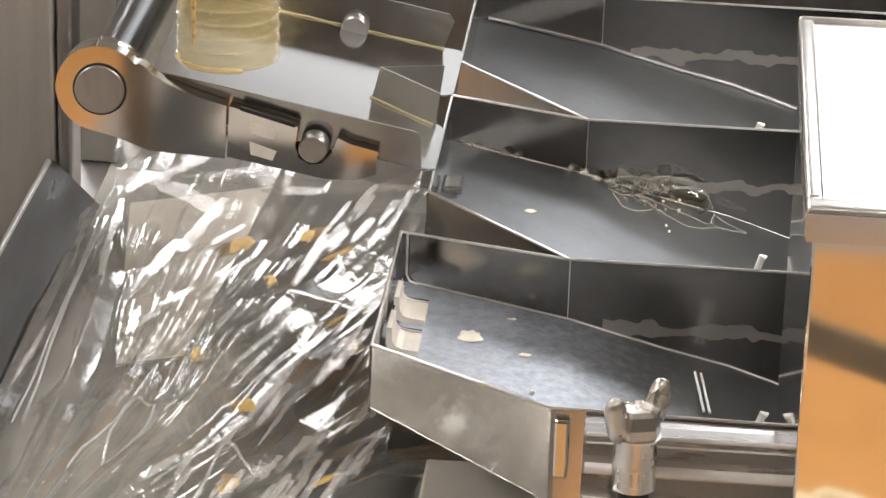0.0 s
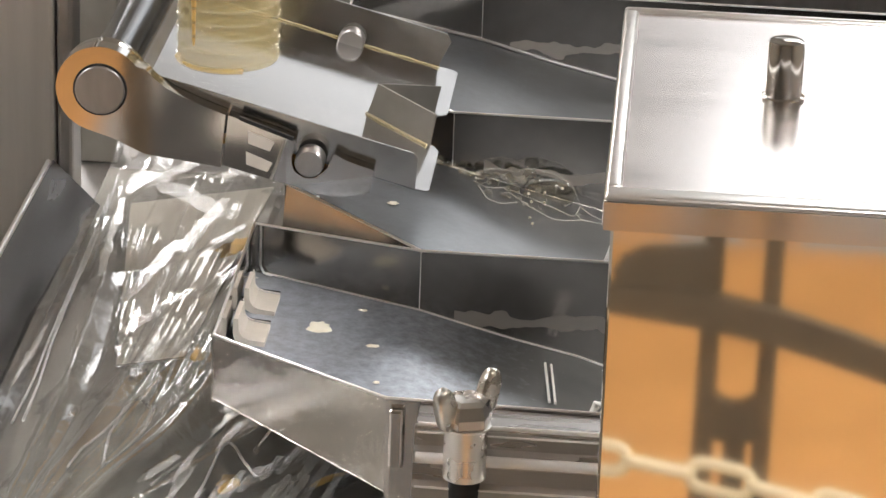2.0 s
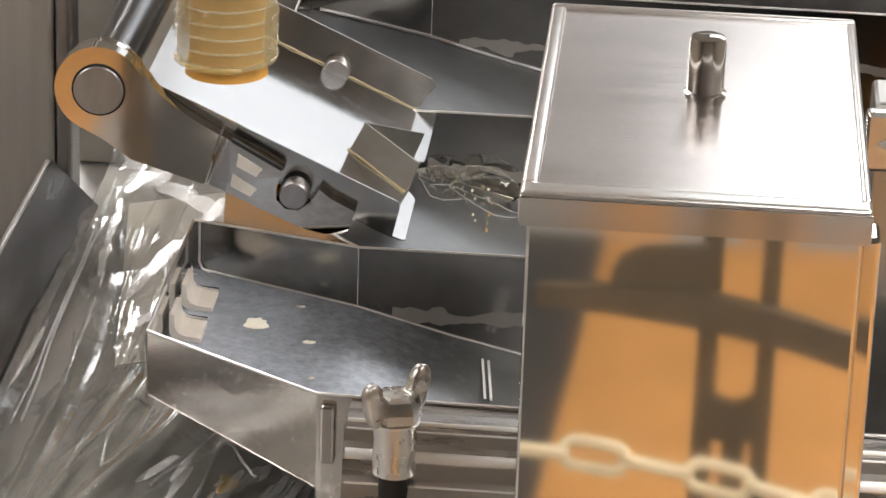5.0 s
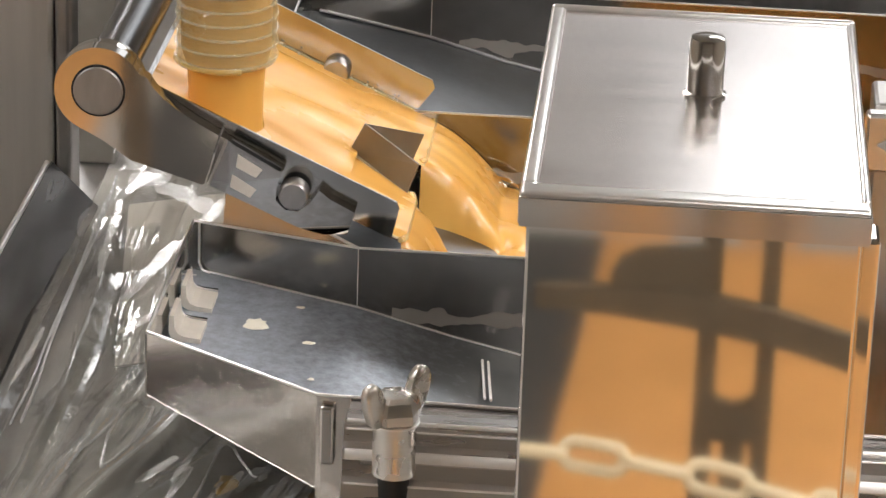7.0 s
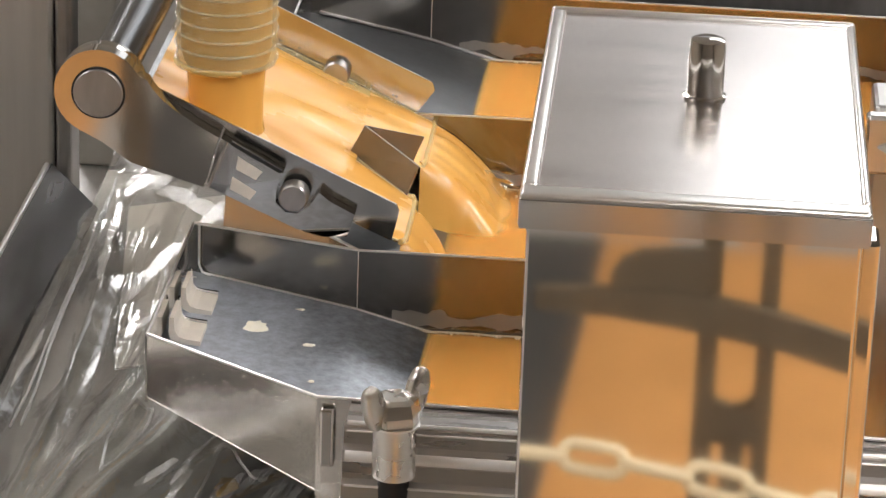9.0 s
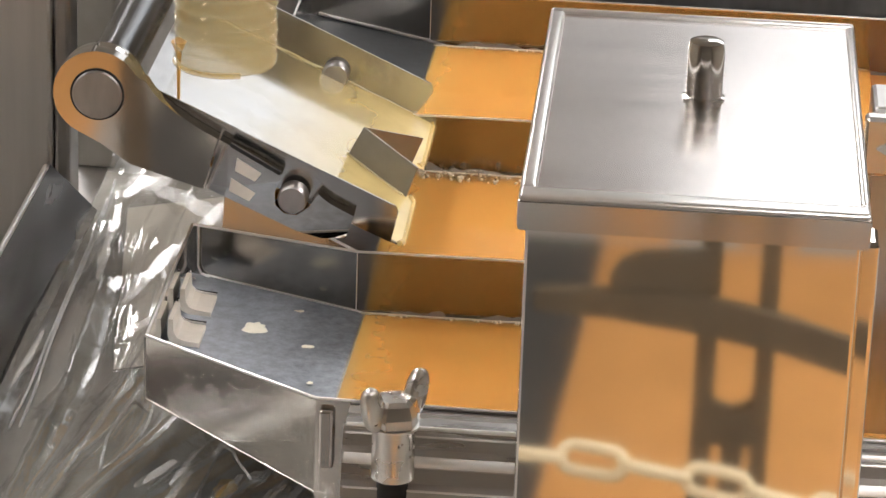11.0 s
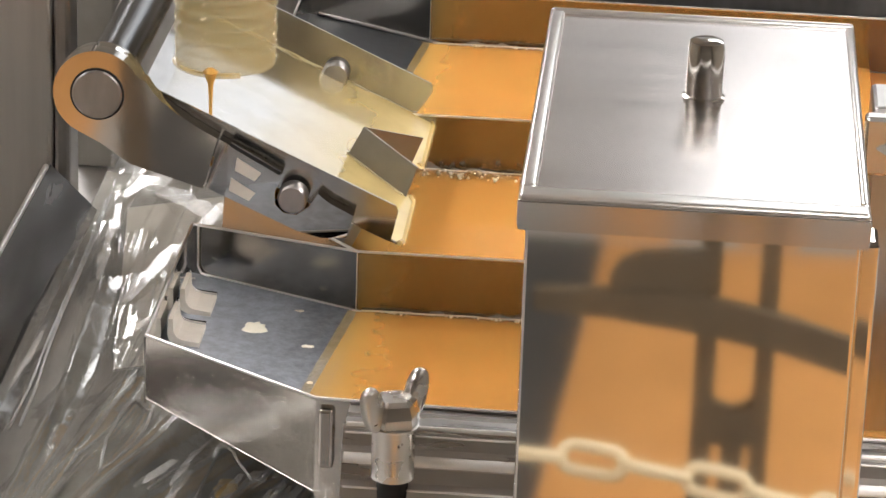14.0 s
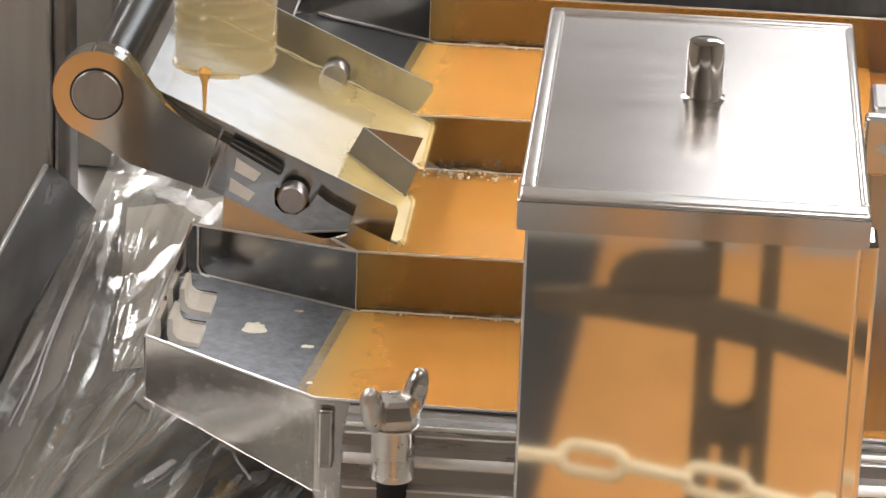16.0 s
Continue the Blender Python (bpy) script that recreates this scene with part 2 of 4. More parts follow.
POOL = thinning(material("pooled_egg", (0.74, 0.295, 0.072), 0.22, 0.0, 0.06, 18, (1, 1, 1), 0.04, 30, 0.04, None, 0.3), (0.72, 0.46, 0.13))
thinning(EGG_DEPTH, (0.92, 0.56, 0.16))


# ---- mesh helpers ----
def part(name, bm, mat, parent=None, label="", smooth=False, bevel=0.0, seg=2, closed=True):
    if bevel:
        bmesh.ops.bevel(bm, geom=[e for e in bm.edges if len(e.link_faces) == 2 and e.calc_face_angle(0) > 0.5], offset=bevel,
                        segments=seg, affect="EDGES", profile=0.5, clamp_overlap=True)
    if closed:
        bmesh.ops.recalc_face_normals(bm, faces=bm.faces)
    me = bpy.data.meshes.new(name)
    bm.to_mesh(me)
    bm.free()
    me.materials.append(mat)
    if smooth:
        for p in me.polygons:
            p.use_smooth = True
        me.set_sharp_from_angle(angle=radians(38))
    ob = new(name, me)
    if parent:
        ob.parent = parent
        root = parent
        off = Vector(root.location)
        while root.parent:
            root = root.parent
            off = off + Vector(root.location)
        ob.location = -off
    if label:
        ob["label"] = label
    return ob


def thing(name, at, label, category, group="", kind=""):
    e = new(name)
    e.location = at
    e.empty_display_size = 0.05
    return tagged(e, label, category, group, kind)


def block(x0, x1, y0, y1, z0, z1, bm=None):
    bm = bm or bmesh.new()
    bmesh.ops.create_cube(bm, size=1, matrix=Matrix.LocRotScale(((x0 + x1) / 2, (y0 + y1) / 2, (z0 + z1) / 2), None, (x1 - x0, y1 - y0, z1 - z0)))
    return bm


def prism(points, offset, bm=None):
    """A polygon of 3D points, thickened by the vector offset."""
    bm = bm or bmesh.new()
    a = [bm.verts.new(p) for p in points]
    b = [bm.verts.new(Vector(p) + Vector(offset)) for p in points]
    bm.faces.new(a)
    bm.faces.new(b[::-1])
    for i in range(len(a)):
        j = (i + 1) % len(a)
        bm.faces.new((a[j], a[i], b[i], b[j]))
    return bm


def fence(plan, tops, bottoms, thick, bm=None):
    """An upright sheet along a line of plan points, of the given thickness towards +y."""
    bm = bm or bmesh.new()
    rows = []
    for (x, y), t, b in zip(plan, tops, bottoms):
        rows.append([bm.verts.new(p) for p in ((x, y, b), (x, y, t), (x, y + thick, t), (x, y + thick, b))])
    for r, s in zip(rows, rows[1:]):
        for i in range(4):
            bm.faces.new((r[i], r[(i + 1) % 4], s[(i + 1) % 4], s[i]))
    bm.faces.new(rows[0])
    bm.faces.new(rows[-1][::-1])
    return bm


def lathe(profile, m=None, segs=40, bm=None):
    """Rings (radius, height) about z, closed at both ends, then moved by m."""
    bm = bm or bmesh.new()
    m = m or Matrix()
    rings = []
    for r, z in profile:
        rings.append([bm.verts.new(m @ Vector((r * math.cos(2 * math.pi * i / segs), r * math.sin(2 * math.pi * i / segs), z))) for i in range(segs)])
    for a, b in zip(rings, rings[1:]):
        for i in range(segs):
            j = (i + 1) % segs
            bm.faces.new((a[i], a[j], b[j], b[i]))
    bm.faces.new(rings[0][::-1])
    bm.faces.new(rings[-1])
    return bm


def tube(path, radius, bm=None, segs=10, closed=False):
    """A round bar along a line of points."""
    bm = bm or bmesh.new()
    path = [Vector(p) for p in path]
    rings = []
    count = len(path)
    for i, p in enumerate(path):
        a = path[i - 1] if (i or closed) else p
        b = path[(i + 1) % count] if (i < count - 1 or closed) else p
        d = (b - a).normalized()
        side = d.cross(Vector((0.13, 0.21, 0.97))).normalized()
        top = side.cross(d)
        rings.append([bm.verts.new(p + (side * math.cos(2 * math.pi * k / segs) + top * math.sin(2 * math.pi * k / segs)) * radius) for k in range(segs)])
    pairs = list(zip(rings, rings[1:])) + ([(rings[-1], rings[0])] if closed else [])
    for a, b in pairs:
        for k in range(segs):
            j = (k + 1) % segs
            bm.faces.new((a[k], a[j], b[j], b[k]))
    if not closed:
        bm.faces.new(rings[0][::-1])
        bm.faces.new(rings[-1])
    return bm


def structure(name, bm, mat, label, category):
    return tagged(part(name, bm, mat), label, category, kind="structure")


# ---- the room ----
structure("floor", block(-4, 4, -4, 11, -0.1, 0), FLOOR, "smooth grey factory floor", "floor")
# out-of-view orange strips, placed where the polished steel mirrors orange
structure("floor_coating_front", prism([(-0.09, -1.0, 0), (2.5, -1.0, 0), (2.5, 1.3, 0), (-0.23, 1.3, 0)], (0, 0, 0.006)), ORANGE, "orange coated floor strip out of view, placed to be mirrored in the steel", "floor")
for xa, xb in ((-0.10, 0.01), (0.12, 0.21)):
    structure("floor_coating_back", block(xa, xb, -2.2, -1.03, 0, 0.006), ORANGE, "orange coated floor strip out of view, placed to be mirrored in the steel", "floor")
structure("floor_coating_side", block(-3.9, -2.43, 2.6, 6, 0, 0.006), ORANGE, "orange coated floor strip out of view, placed to be mirrored in the steel", "floor")
structure("floor_coating_middle", block(-0.535, -0.462, -0.03, 0.10, 0, 0.012), ORANGE, "orange coated floor patch out of view, placed to be mirrored in the lever", "floor")
# unseen pale patch, added so the lever arm mirrors something bright
structure("pale_floor_reflector", block(-0.765, -0.54, -0.5, 0.025, 0, 0.006), PALE, "unseen pale floor patch, added to brighten the arm's reflection", "floor")
structure("floor_coating_west", block(-1.7, -0.965, -0.7, 0.32, 0, 0.006), ORANGE, "orange coated floor strip out of view, placed to be mirrored in the steel", "floor")
# unseen dark mats, added for the dark bands mirrored in arm and box
for outline in ([(-0.88, -0.6), (-0.77, -0.6), (-0.77, 0.03), (-0.53, 0.06), (-0.53, 0.5), (-0.88, 0.5)], [(-0.50, -1.0), (-0.094, -1.0), (-0.214, 1.0), (-0.50, 1.0)]):
    tagged(part("unseen_floor_mat", prism([(x, y, 0.0) for x, y in outline], (0, 0, 0.008)), MAT, bevel=0.003), "unseen dark floor mat, added for dark reflections in the steel", "floor mat", "floor mats")
structure("ceiling", block(-4, 4, -4, 11, 3.1, 3.2), CEIL, "grey factory ceiling", "ceiling")
structure("wall_south", block(-4.2, 4.2, -4.2, -4, 0, 3.2), WALL, "plain beige painted wall", "wall")
structure("wall_north", block(-4.2, 4.2, 11, 11.2, 0, 3.2), WALL, "plain beige painted wall", "wall")
structure("wall_west", block(-4.2, -4, -4, 11, 0, 3.2), WALL, "plain beige painted wall", "wall")
structure("wall_east", block(4, 4.2, -4, 11, 0, 3.2), WALL, "plain beige painted wall", "wall")


def unseen_ceiling_light(x, y, w, d, lit):
    e = thing("unseen_ceiling_light", (x, y, 3.1), "flat white ceiling light panel, unseen, added for reflections and brightness", "ceiling light", "ceiling lights")
    part("housing", block(x - w / 2 - 0.03, x + w / 2 + 0.03, y - d / 2 - 0.03, y + d / 2 + 0.03, 3.06, 3.1), CEIL, e)
    part("diffuser", block(x - w / 2, x + w / 2, y - d / 2, y + d / 2, 3.05, 3.058), lit, e)
    return e


# unseen panels: some follow reflections in the steel, others only brighten surfaces
for lx, ly, lw, ld, lit in ((0.97, 6.1, 1.7, 1.8, SOFT), (-0.05, 9.35, 1.0, 2.4, DIM), (1.10, 9.0, 1.2, 2.8, MILD), (-1.35, 4.0, 0.4, 1.6, LIGHT), (-2.0, 6.8, 0.6, 2.4, MEDIUM), (1.3, 0.5, 1.6, 0.7, LIGHT), (-3.0, 1.3, 0.8, 0.8, LIGHT), (1.9, 2.9, 0.5, 2.0, LIGHT)):
    unseen_ceiling_light(lx, ly, lw, ld, lit)


# ---- barrier in front of the machine, seen in the polished steel ----
def chain_link(centre, along, flat):
    """One oval link; flat: the direction across its loop."""
    along, flat = Vector(along).normalized(), Vector(flat)
    flat = (flat - along * flat.dot(along)).normalized()
    pts = []
    for i in range(24):
        a = 2 * math.pi * i / 24
        c, d = math.cos(a), math.sin(a)
        pts.append(Vector(centre) + along * (0.0145 * (1 if c > 0 else -1) * (abs(c) > 0.02) + 0.0120 * c) + flat * 0.0108 * d)
    return tube(pts, 0.0054, segs=8, closed=True)


chain = thing("barrier_chain", (0.03, 1.35, 0.72), "cream plastic chain hung between two posts", "chain")
CH = []
for k in range(-11, 14):
    x = -0.048 + 0.0525 * k
    q = x + 0.050
    CH.append(Vector((x, 1.35, 0.7490 - (0.10 * q + 0.35 * q * q if q > 0 else 0.03 * q))))
for k in range(len(CH) - 1):
    d = CH[k + 1] - CH[k]
    part("link", chain_link(CH[k], d, (0, -0.4, 1) if (k - 11) % 2 == 0 else (0, 1, 0.4)), CREAM, chain, smooth=True)


def barrier_post(x, top):
    e = thing("barrier_post", (x, 1.35, 0), "dark steel barrier post on a round foot", "post", "barrier posts")
    part("foot", lathe([(0.14, 0.006), (0.14, 0.02), (0.03, 0.035), (0.001, 0.035)], Matrix.Translation((x, 1.35, 0))), DARK, e, smooth=True)
    part("pole", lathe([(0.018, 0.03), (0.018, top), (0.008, top + 0.012)], Matrix.Translation((x, 1.35, 0))), DARK, e, smooth=True)


barrier_post(CH[0].x - 0.04, CH[0].z + 0.02)
barrier_post(CH[-1].x + 0.03, CH[-1].z + 0.02)

GX = -0.003
guard = thing("guard_frame", (0.08, 0.9, 0), "dark painted guard frame with two uprights and a rail", "frame")
part("upright", block(0.040 + GX, 0.060 + GX, 0.89, 0.91, 0.006, 0.90), DARK, guard, bevel=0.003)
part("upright", block(0.098 + GX, 0.116 + GX, 0.89, 0.91, 0.006, 0.90), DARK, guard, bevel=0.003)
notch = [(0.052, 0.628), (0.056, 0.612), (0.066, 0.603), (0.079, 0.599), (0.092, 0.603), (0.102, 0.612), (0.106, 0.628), (0.106, 0.562), (0.052, 0.562)]
part("crosspiece", prism([(x + GX, 0.888, z) for x, z in notch], (0, 0.02, 0)), DARK, guard)
part("web", block(0.070 + GX, 0.092 + GX, 0.892, 0.906, 0.05, 0.574), DARK, guard, bevel=0.003)
RAILP = [(-0.12, 0.712, 0.010), (-0.05, 0.712, 0.014), (0.0, 0.710, 0.018), (0.04, 0.706, 0.019), (0.12, 0.690, 0.018), (0.20, 0.666, 0.018), (0.6, 0.52, 0.018)]
part("rail", prism([(x, 0.912, z + h) for x, z, h in RAILP] + [(x, 0.912, z - h) for x, z, h in RAILP[::-1]], (0, 0.016, 0)), DARK, guard, bevel=0.003)
part("rail_plate", prism([(-0.046, 0.914, 0.715), (-0.049, 0.914, 0.738), (-0.040, 0.914, 0.756), (-0.020, 0.914, 0.766), (0.045, 0.914, 0.772), (0.045, 0.914, 0.71)], (0, 0.010, 0)), DARK, guard)

# ---- machine bed below the trays ----
bed = thing("machine_bed", (-0.2, 2.8, 0), "stainless steel machine bed below the sliding trays", "machine")
part("bed_plate", block(-1.0, 0.9, 2.2, 3.9, 0.60, 0.66), SATIN, bed, bevel=0.003)
part("bed_box", block(-0.574, -0.04, 2.2, 3.22, 0.66, 0.725), BOARD, bed, "dark grey-brown bed box")
for bx in (-0.9, 0.8):
    for by in (2.3, 3.8):
        part("leg", block(bx - 0.04, bx + 0.04, by - 0.04, by + 0.04, 0, 0.60), SATIN, bed, bevel=0.003)
# pale sheet stands in for a patch of reflected light on the film
card = tagged(part("board", prism([(-0.4815, 2.729, 0.725), (-0.425, 2.757, 0.725), (-0.400, 3.19, 0.725), (-0.535, 3.12, 0.725)], (0, 0, 0.0015)), CARD), "pale beige sheet under the film, standing in for its bright patch", "board")
tagged(part("small_board", block(-0.184, -0.06, 2.37, 2.497, 0.725, 0.766), PALE, bevel=0.002), "pale pinkish board lying on the bed", "board")
side = thing("side_guard", (-0.6, 2.7, 0.66), "upright folded steel plate beside the bed", "steel plate")
part("plate", block(-0.601, -0.598, 2.25, 3.03, 0.66, 0.800), PANEL, side)
part("rolled_edge", tube([(-0.5995, 2.25, 0.800), (-0.5995, 3.03, 0.800)], 0.0030), RIMSTEEL, side, smooth=True)
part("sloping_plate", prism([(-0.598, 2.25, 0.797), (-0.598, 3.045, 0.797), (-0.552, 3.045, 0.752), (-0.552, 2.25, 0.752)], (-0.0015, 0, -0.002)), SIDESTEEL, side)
housing = thing("machine_housing", (-0.9, 3.3, 0.66), "tall brushed steel machine housing with upright seams", "machine housing")
part("panel", block(-1.6, -0.597, 3.05, 3.10, 0.66, 1.3), PANEL, housing, bevel=0.004)
part("corner_post", block(-0.596, -0.580, 3.055, 3.10, 0.66, 1.3), SATIN, housing, bevel=0.004)
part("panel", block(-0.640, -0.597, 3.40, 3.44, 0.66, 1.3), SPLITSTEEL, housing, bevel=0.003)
part("panel", block(-0.592, 1.6, 3.46, 3.50, 0.66, 1.02), SATIN, housing, bevel=0.003)


def film_height(x, y):
    dx, dy = x + 0.50, y - 2.16
    th, r = math.atan2(dx, dy), math.hypot(dx, dy)
    crisp = max(0.0, min(1.0, 0.20 + 1.5 * noise.noise(Vector((x * 6, y * 4, 7.7))) + (x + 0.40) * 2.2))
    bend = 0.35 * noise.noise(Vector((x * 3, y * 3, 6.1)))
    def crease(freq, along_f, seed, sharp):
        return max(0.0, 1 - sharp * abs(noise.noise(Vector((th * freq + bend * freq / 9, r * along_f, seed))))) ** 1.4
    v = 0.752 + 0.026 * abs(noise.noise(Vector((th * 5.0 + bend, r * 0.8, 0.3))))
    v += 0.010 * crease(9.0, 1.0, 4.1, 3.0)
    v += 0.007 * crisp * crease(21.0, 1.6, 9.7, 3.0) + 0.003 * (0.3 + 0.7 * crisp) * crease(26.0, 2.2, 12.7, 3.5)
    v += 0.0045 * crisp * crease(48.0, 3.0, 5.7, 2.5)
    v += 0.010 * (0.4 - abs(noise.noise(Vector((x * 5 + y * 4, y * 8 - x * 9, 2.2)))))
    if x < -0.54:
        v = max(v, 0.7575)
    if y > 3.09:
        v += (y - 3.09) * 0.12
    if x > -0.22:
        v -= (x + 0.22) * 0.4
    return max(0.662, v)


def film_sheet():
    bm = bmesh.new()
    nx, ny = 250, 300
    rows = []
    for j in range(ny):
        y = 2.20 + (3.215 - 2.20) * j / (ny - 1)
        rows.append([bm.verts.new((x, y, max(film_height(x, y), 0.7355)))
                     for x in (-0.557 + (-0.06 + 0.557) * i / (nx - 1) for i in range(nx))])
    for a, b in zip(rows, rows[1:]):
        for i in range(nx - 1):
            bm.faces.new((a[i], a[i + 1], b[i + 1], b[i]))
    return bm


film = thing("plastic_film", (-0.35, 2.7, 0.7255), "crumpled clear plastic film spread over the bed", "plastic film")
sheet = part("sheet", film_sheet(), FILM, film, smooth=True, closed=False)
sheet.data.set_sharp_from_angle(angle=radians(80))


def fold(path, width, seed):
    """A wide flattened fold: a chain of small ragged-edged facets rising to the east, tilted for white lamp glare."""
    bm = bmesh.new()
    jit = random.Random(seed)
    pts = [Vector((x, y, 0)) for x, y in path]
    for a, b in zip(pts, pts[1:]):
        steps = max(1, round((b - a).length / 0.045))
        for k in range(steps):
            p, q = a.lerp(b, k / steps), a.lerp(b, (k + 1.12) / steps)
            mid = (p + q) / 2
            side_v = Vector((p - q).to_2d().orthogonal().normalized().to_3d()) * width / 2
            z0 = film_height(mid.x, mid.y) + 0.005
            sx, sy = 0.212 + jit.uniform(-0.03, 0.03), 0.115 + jit.uniform(-0.05, 0.05)
            rows = []
            for i in range(7):
                f = i / 6
                c = p.lerp(q, f)
                w = 0.35 + 0.65 * math.sin(math.pi * (k + f) / (steps + 0.12)) ** 0.6
                row = []
                for j in (-1, -0.4, 0.3, 1):
                    e = c + side_v * w * j * (1 + 0.5 * noise.noise(Vector((c.x * 90, c.y * 60, seed + j))))
                    row.append(bm.verts.new((e.x, e.y, z0 + sx * (e.x - mid.x) + sy * (e.y - mid.y) + 0.0006 * noise.noise(Vector((e.x * 70, e.y * 40, seed))))))
                rows.append(row)
            for r, t in zip(rows, rows[1:]):
                for j in range(3):
                    bm.faces.new((r[j], r[j + 1], t[j + 1], t[j]))
    return bm


FOLDS = (([(-0.487, 2.80), (-0.455, 2.90), (-0.424, 2.995)], 0.017), ([(-0.479, 2.727), (-0.450, 2.757), (-0.424, 2.783)], 0.012), ([(-0.500, 3.09), (-0.462, 3.04), (-0.428, 3.00)], 0.022),
         ([(-0.525, 3.05), (-0.49, 3.11), (-0.455, 3.15)], 0.022), ([(-0.425, 2.825), (-0.386, 2.88)], 0.010), ([(-0.512, 2.83), (-0.520, 2.92), (-0.5248, 3.01)], 0.009), ([(-0.450, 3.09), (-0.40, 3.095), (-0.345, 3.08)], 0.016),
         ([(-0.435, 2.90), (-0.40, 2.935)], 0.010), ([(-0.305, 2.40), (-0.29, 2.44)], 0.012), ([(-0.41, 2.42), (-0.385, 2.45)], 0.012), ([(-0.548, 2.60), (-0.540, 2.70)], 0.006))
crumple = random.Random(41)
CRUMPLES = []
for k in range(80):
    fx, fy = crumple.uniform(-0.350, -0.205), 2.33 + 0.69 * crumple.random() ** 1.4
    fx += (fy - 2.75) * 0.10
    run = crumple.uniform(0.025, 0.085)
    CRUMPLES.append(([(fx, fy), (fx + run * 0.30, fy + run)], crumple.uniform(0.004, 0.010)))
for k, (path, width) in enumerate(FOLDS + tuple(CRUMPLES)):
    part("fold", fold(path, width, 20 + k), FOLD, film, "flattened fold tilted for white glare", smooth=True, closed=False)
CREASES = (([(-.435, 2.571), (-.444, 2.553), (-.447, 2.505), (-.446, 2.461), (-.436, 2.466), (-.426, 2.508), (-.421, 2.551), (-.421, 2.573)], True), ([(-.545, 3.108), (-.537, 2.926), (-.533, 2.736), (-.523, 2.487)], False),
           ([(-.545, 3.06), (-.538, 2.855), (-.534, 2.66), (-.533, 2.497)], False), ([(-.435, 2.574), (-.465, 2.474), (-.471, 2.431)], False), ([(-.342, 2.594), (-.377, 2.477), (-.403, 2.41)], False), ([(-.308, 2.445), (-.345, 2.482), (-.364, 2.395)], False))
for path, shut in CREASES:
    fine_path = []
    ring = path + path[:1] if shut else path
    for (xa, ya), (xb, yb) in zip(ring, ring[1:]):
        fine_path += [(xa + (xb - xa) * f / 6, ya + (yb - ya) * f / 6) for f in range(6)]
    part("crease", tube([(x, y, max(film_height(x, y), 0.7355) + 0.001 + 0.0008 * noise.noise(Vector((x * 80, y * 80, 3)))) for x, y in fine_path], 0.0013, closed=shut, segs=8), FOLD, film, "thin raised crease", smooth=True)


def blob(x, y, z, rx, ry, h, seed, turn=0.0):
    """A flat, uneven scrap."""
    bm = bmesh.new()
    n = 28
    rings = []
    for shrink, up in ((1.0, 0.0), (0.88, 0.55), (0.62, 0.9), (0.3, 1.0)):
        ring = []
        for i in range(n):
            a = 2 * math.pi * i / n
            k = (1 + 0.55 * noise.noise(Vector((math.cos(a) * 1.3, math.sin(a) * 1.3, seed * 1.7))) + 0.35 * noise.noise(Vector((math.cos(a) * 3.1, math.sin(a) * 3.1, seed * 2.3)))) * shrink
            px, py = rx * k * math.cos(a), ry * k * math.sin(a)
            qx, qy = px * math.cos(turn) - py * math.sin(turn), px * math.sin(turn) + py * math.cos(turn)
            ring.append(bm.verts.new((x + qx, y + qy, z + h * up * (1 + 0.4 * noise.noise(Vector((qx * 120, qy * 120, seed)))))))
        rings.append(ring)
    for a, b in zip(rings, rings[1:]):
        for i in range(n):
            j = (i + 1) % n
            bm.faces.new((a[i], a[j], b[j], b[i]))
    bm.faces.new(rings[-1])
    bm.faces.new(rings[0][::-1])
    return bm


for k, (sx, sy, rx, ry, tn) in enumerate(((-0.359, 2.853, .007, .016, 0.2), (-0.406, 2.93, .014, .03, -0.4), (-0.338, 2.985, .012, .022, -0.6), (-0.348, 2.588, .012, .014, 0), (-0.339, 2.44, .011, .016, 0),
                                      (-0.398, 2.665, .007, .014, 0), (-0.264, 2.698, .009, .012, 0), (-0.262, 2.467, .006, .02, -0.6), (-0.30, 2.90, .005, .03, -0.6), (-0.285, 2.80, .004, .03, -0.6))):
    tagged(part("egg_scrap", blob(sx, sy, film_height(sx, sy) - 0.002, rx * 0.9, ry * 0.9, 0.0028, 50 + k, tn), SCRAP, smooth=True), "small yellow scrap of cooked egg on plastic film", "food scrap", "egg scraps")

# ---- sliding tray carriage ----
RIM = 0.9
X0, XK, X1 = -0.400, -0.2545, 0.24
RAMP = [(X0, 0.856), (XK, 0.8465), (-0.2208, 0.8374), (-0.1725, 0.8246), (-0.1186, 0.8125), (-0.05, 0.79), (X1, 0.69)]


def ramp_z(x):
    for (a, za), (b, zb) in zip(RAMP, RAMP[1:]):
        if a <= x <= b:
            return za + (zb - za) * (x - a) / (b - a)
    return RAMP[-1][1]


carriage = thing("tray_carriage", (-0.1, 2.8, 0.66), "polished sheet steel tray with three open lanes and sloping floors", "tray")
WALLS = {"front": [(X0, 2.415), (XK, 2.318), (X1, 2.305)], "d1": [(X0, 2.654), (XK, 2.615), (X1, 2.617)], "v2": [(-0.385, 2.752), (XK, 2.615)],
         "d2": [(-0.385, 3.006), (XK, 2.960), (X1, 2.964)], "v3": [(-0.385, 3.105), (XK, 2.960)], "d3": [(-0.385, 3.380), (XK, 3.335), (X1, 3.330)]}
T = 0.0022


def along(plan):
    """The plan of a long wall with the ramp's breaks put in, and the lower edge below the ramp."""
    pts = [plan[0], plan[1]]
    for x, _ in RAMP[2:]:
        k = (x - XK) / (X1 - XK)
        pts.append((x, plan[1][1] + (plan[2][1] - plan[1][1]) * k))
    return pts, [ramp_z(x) - 0.008 for x, _ in pts]


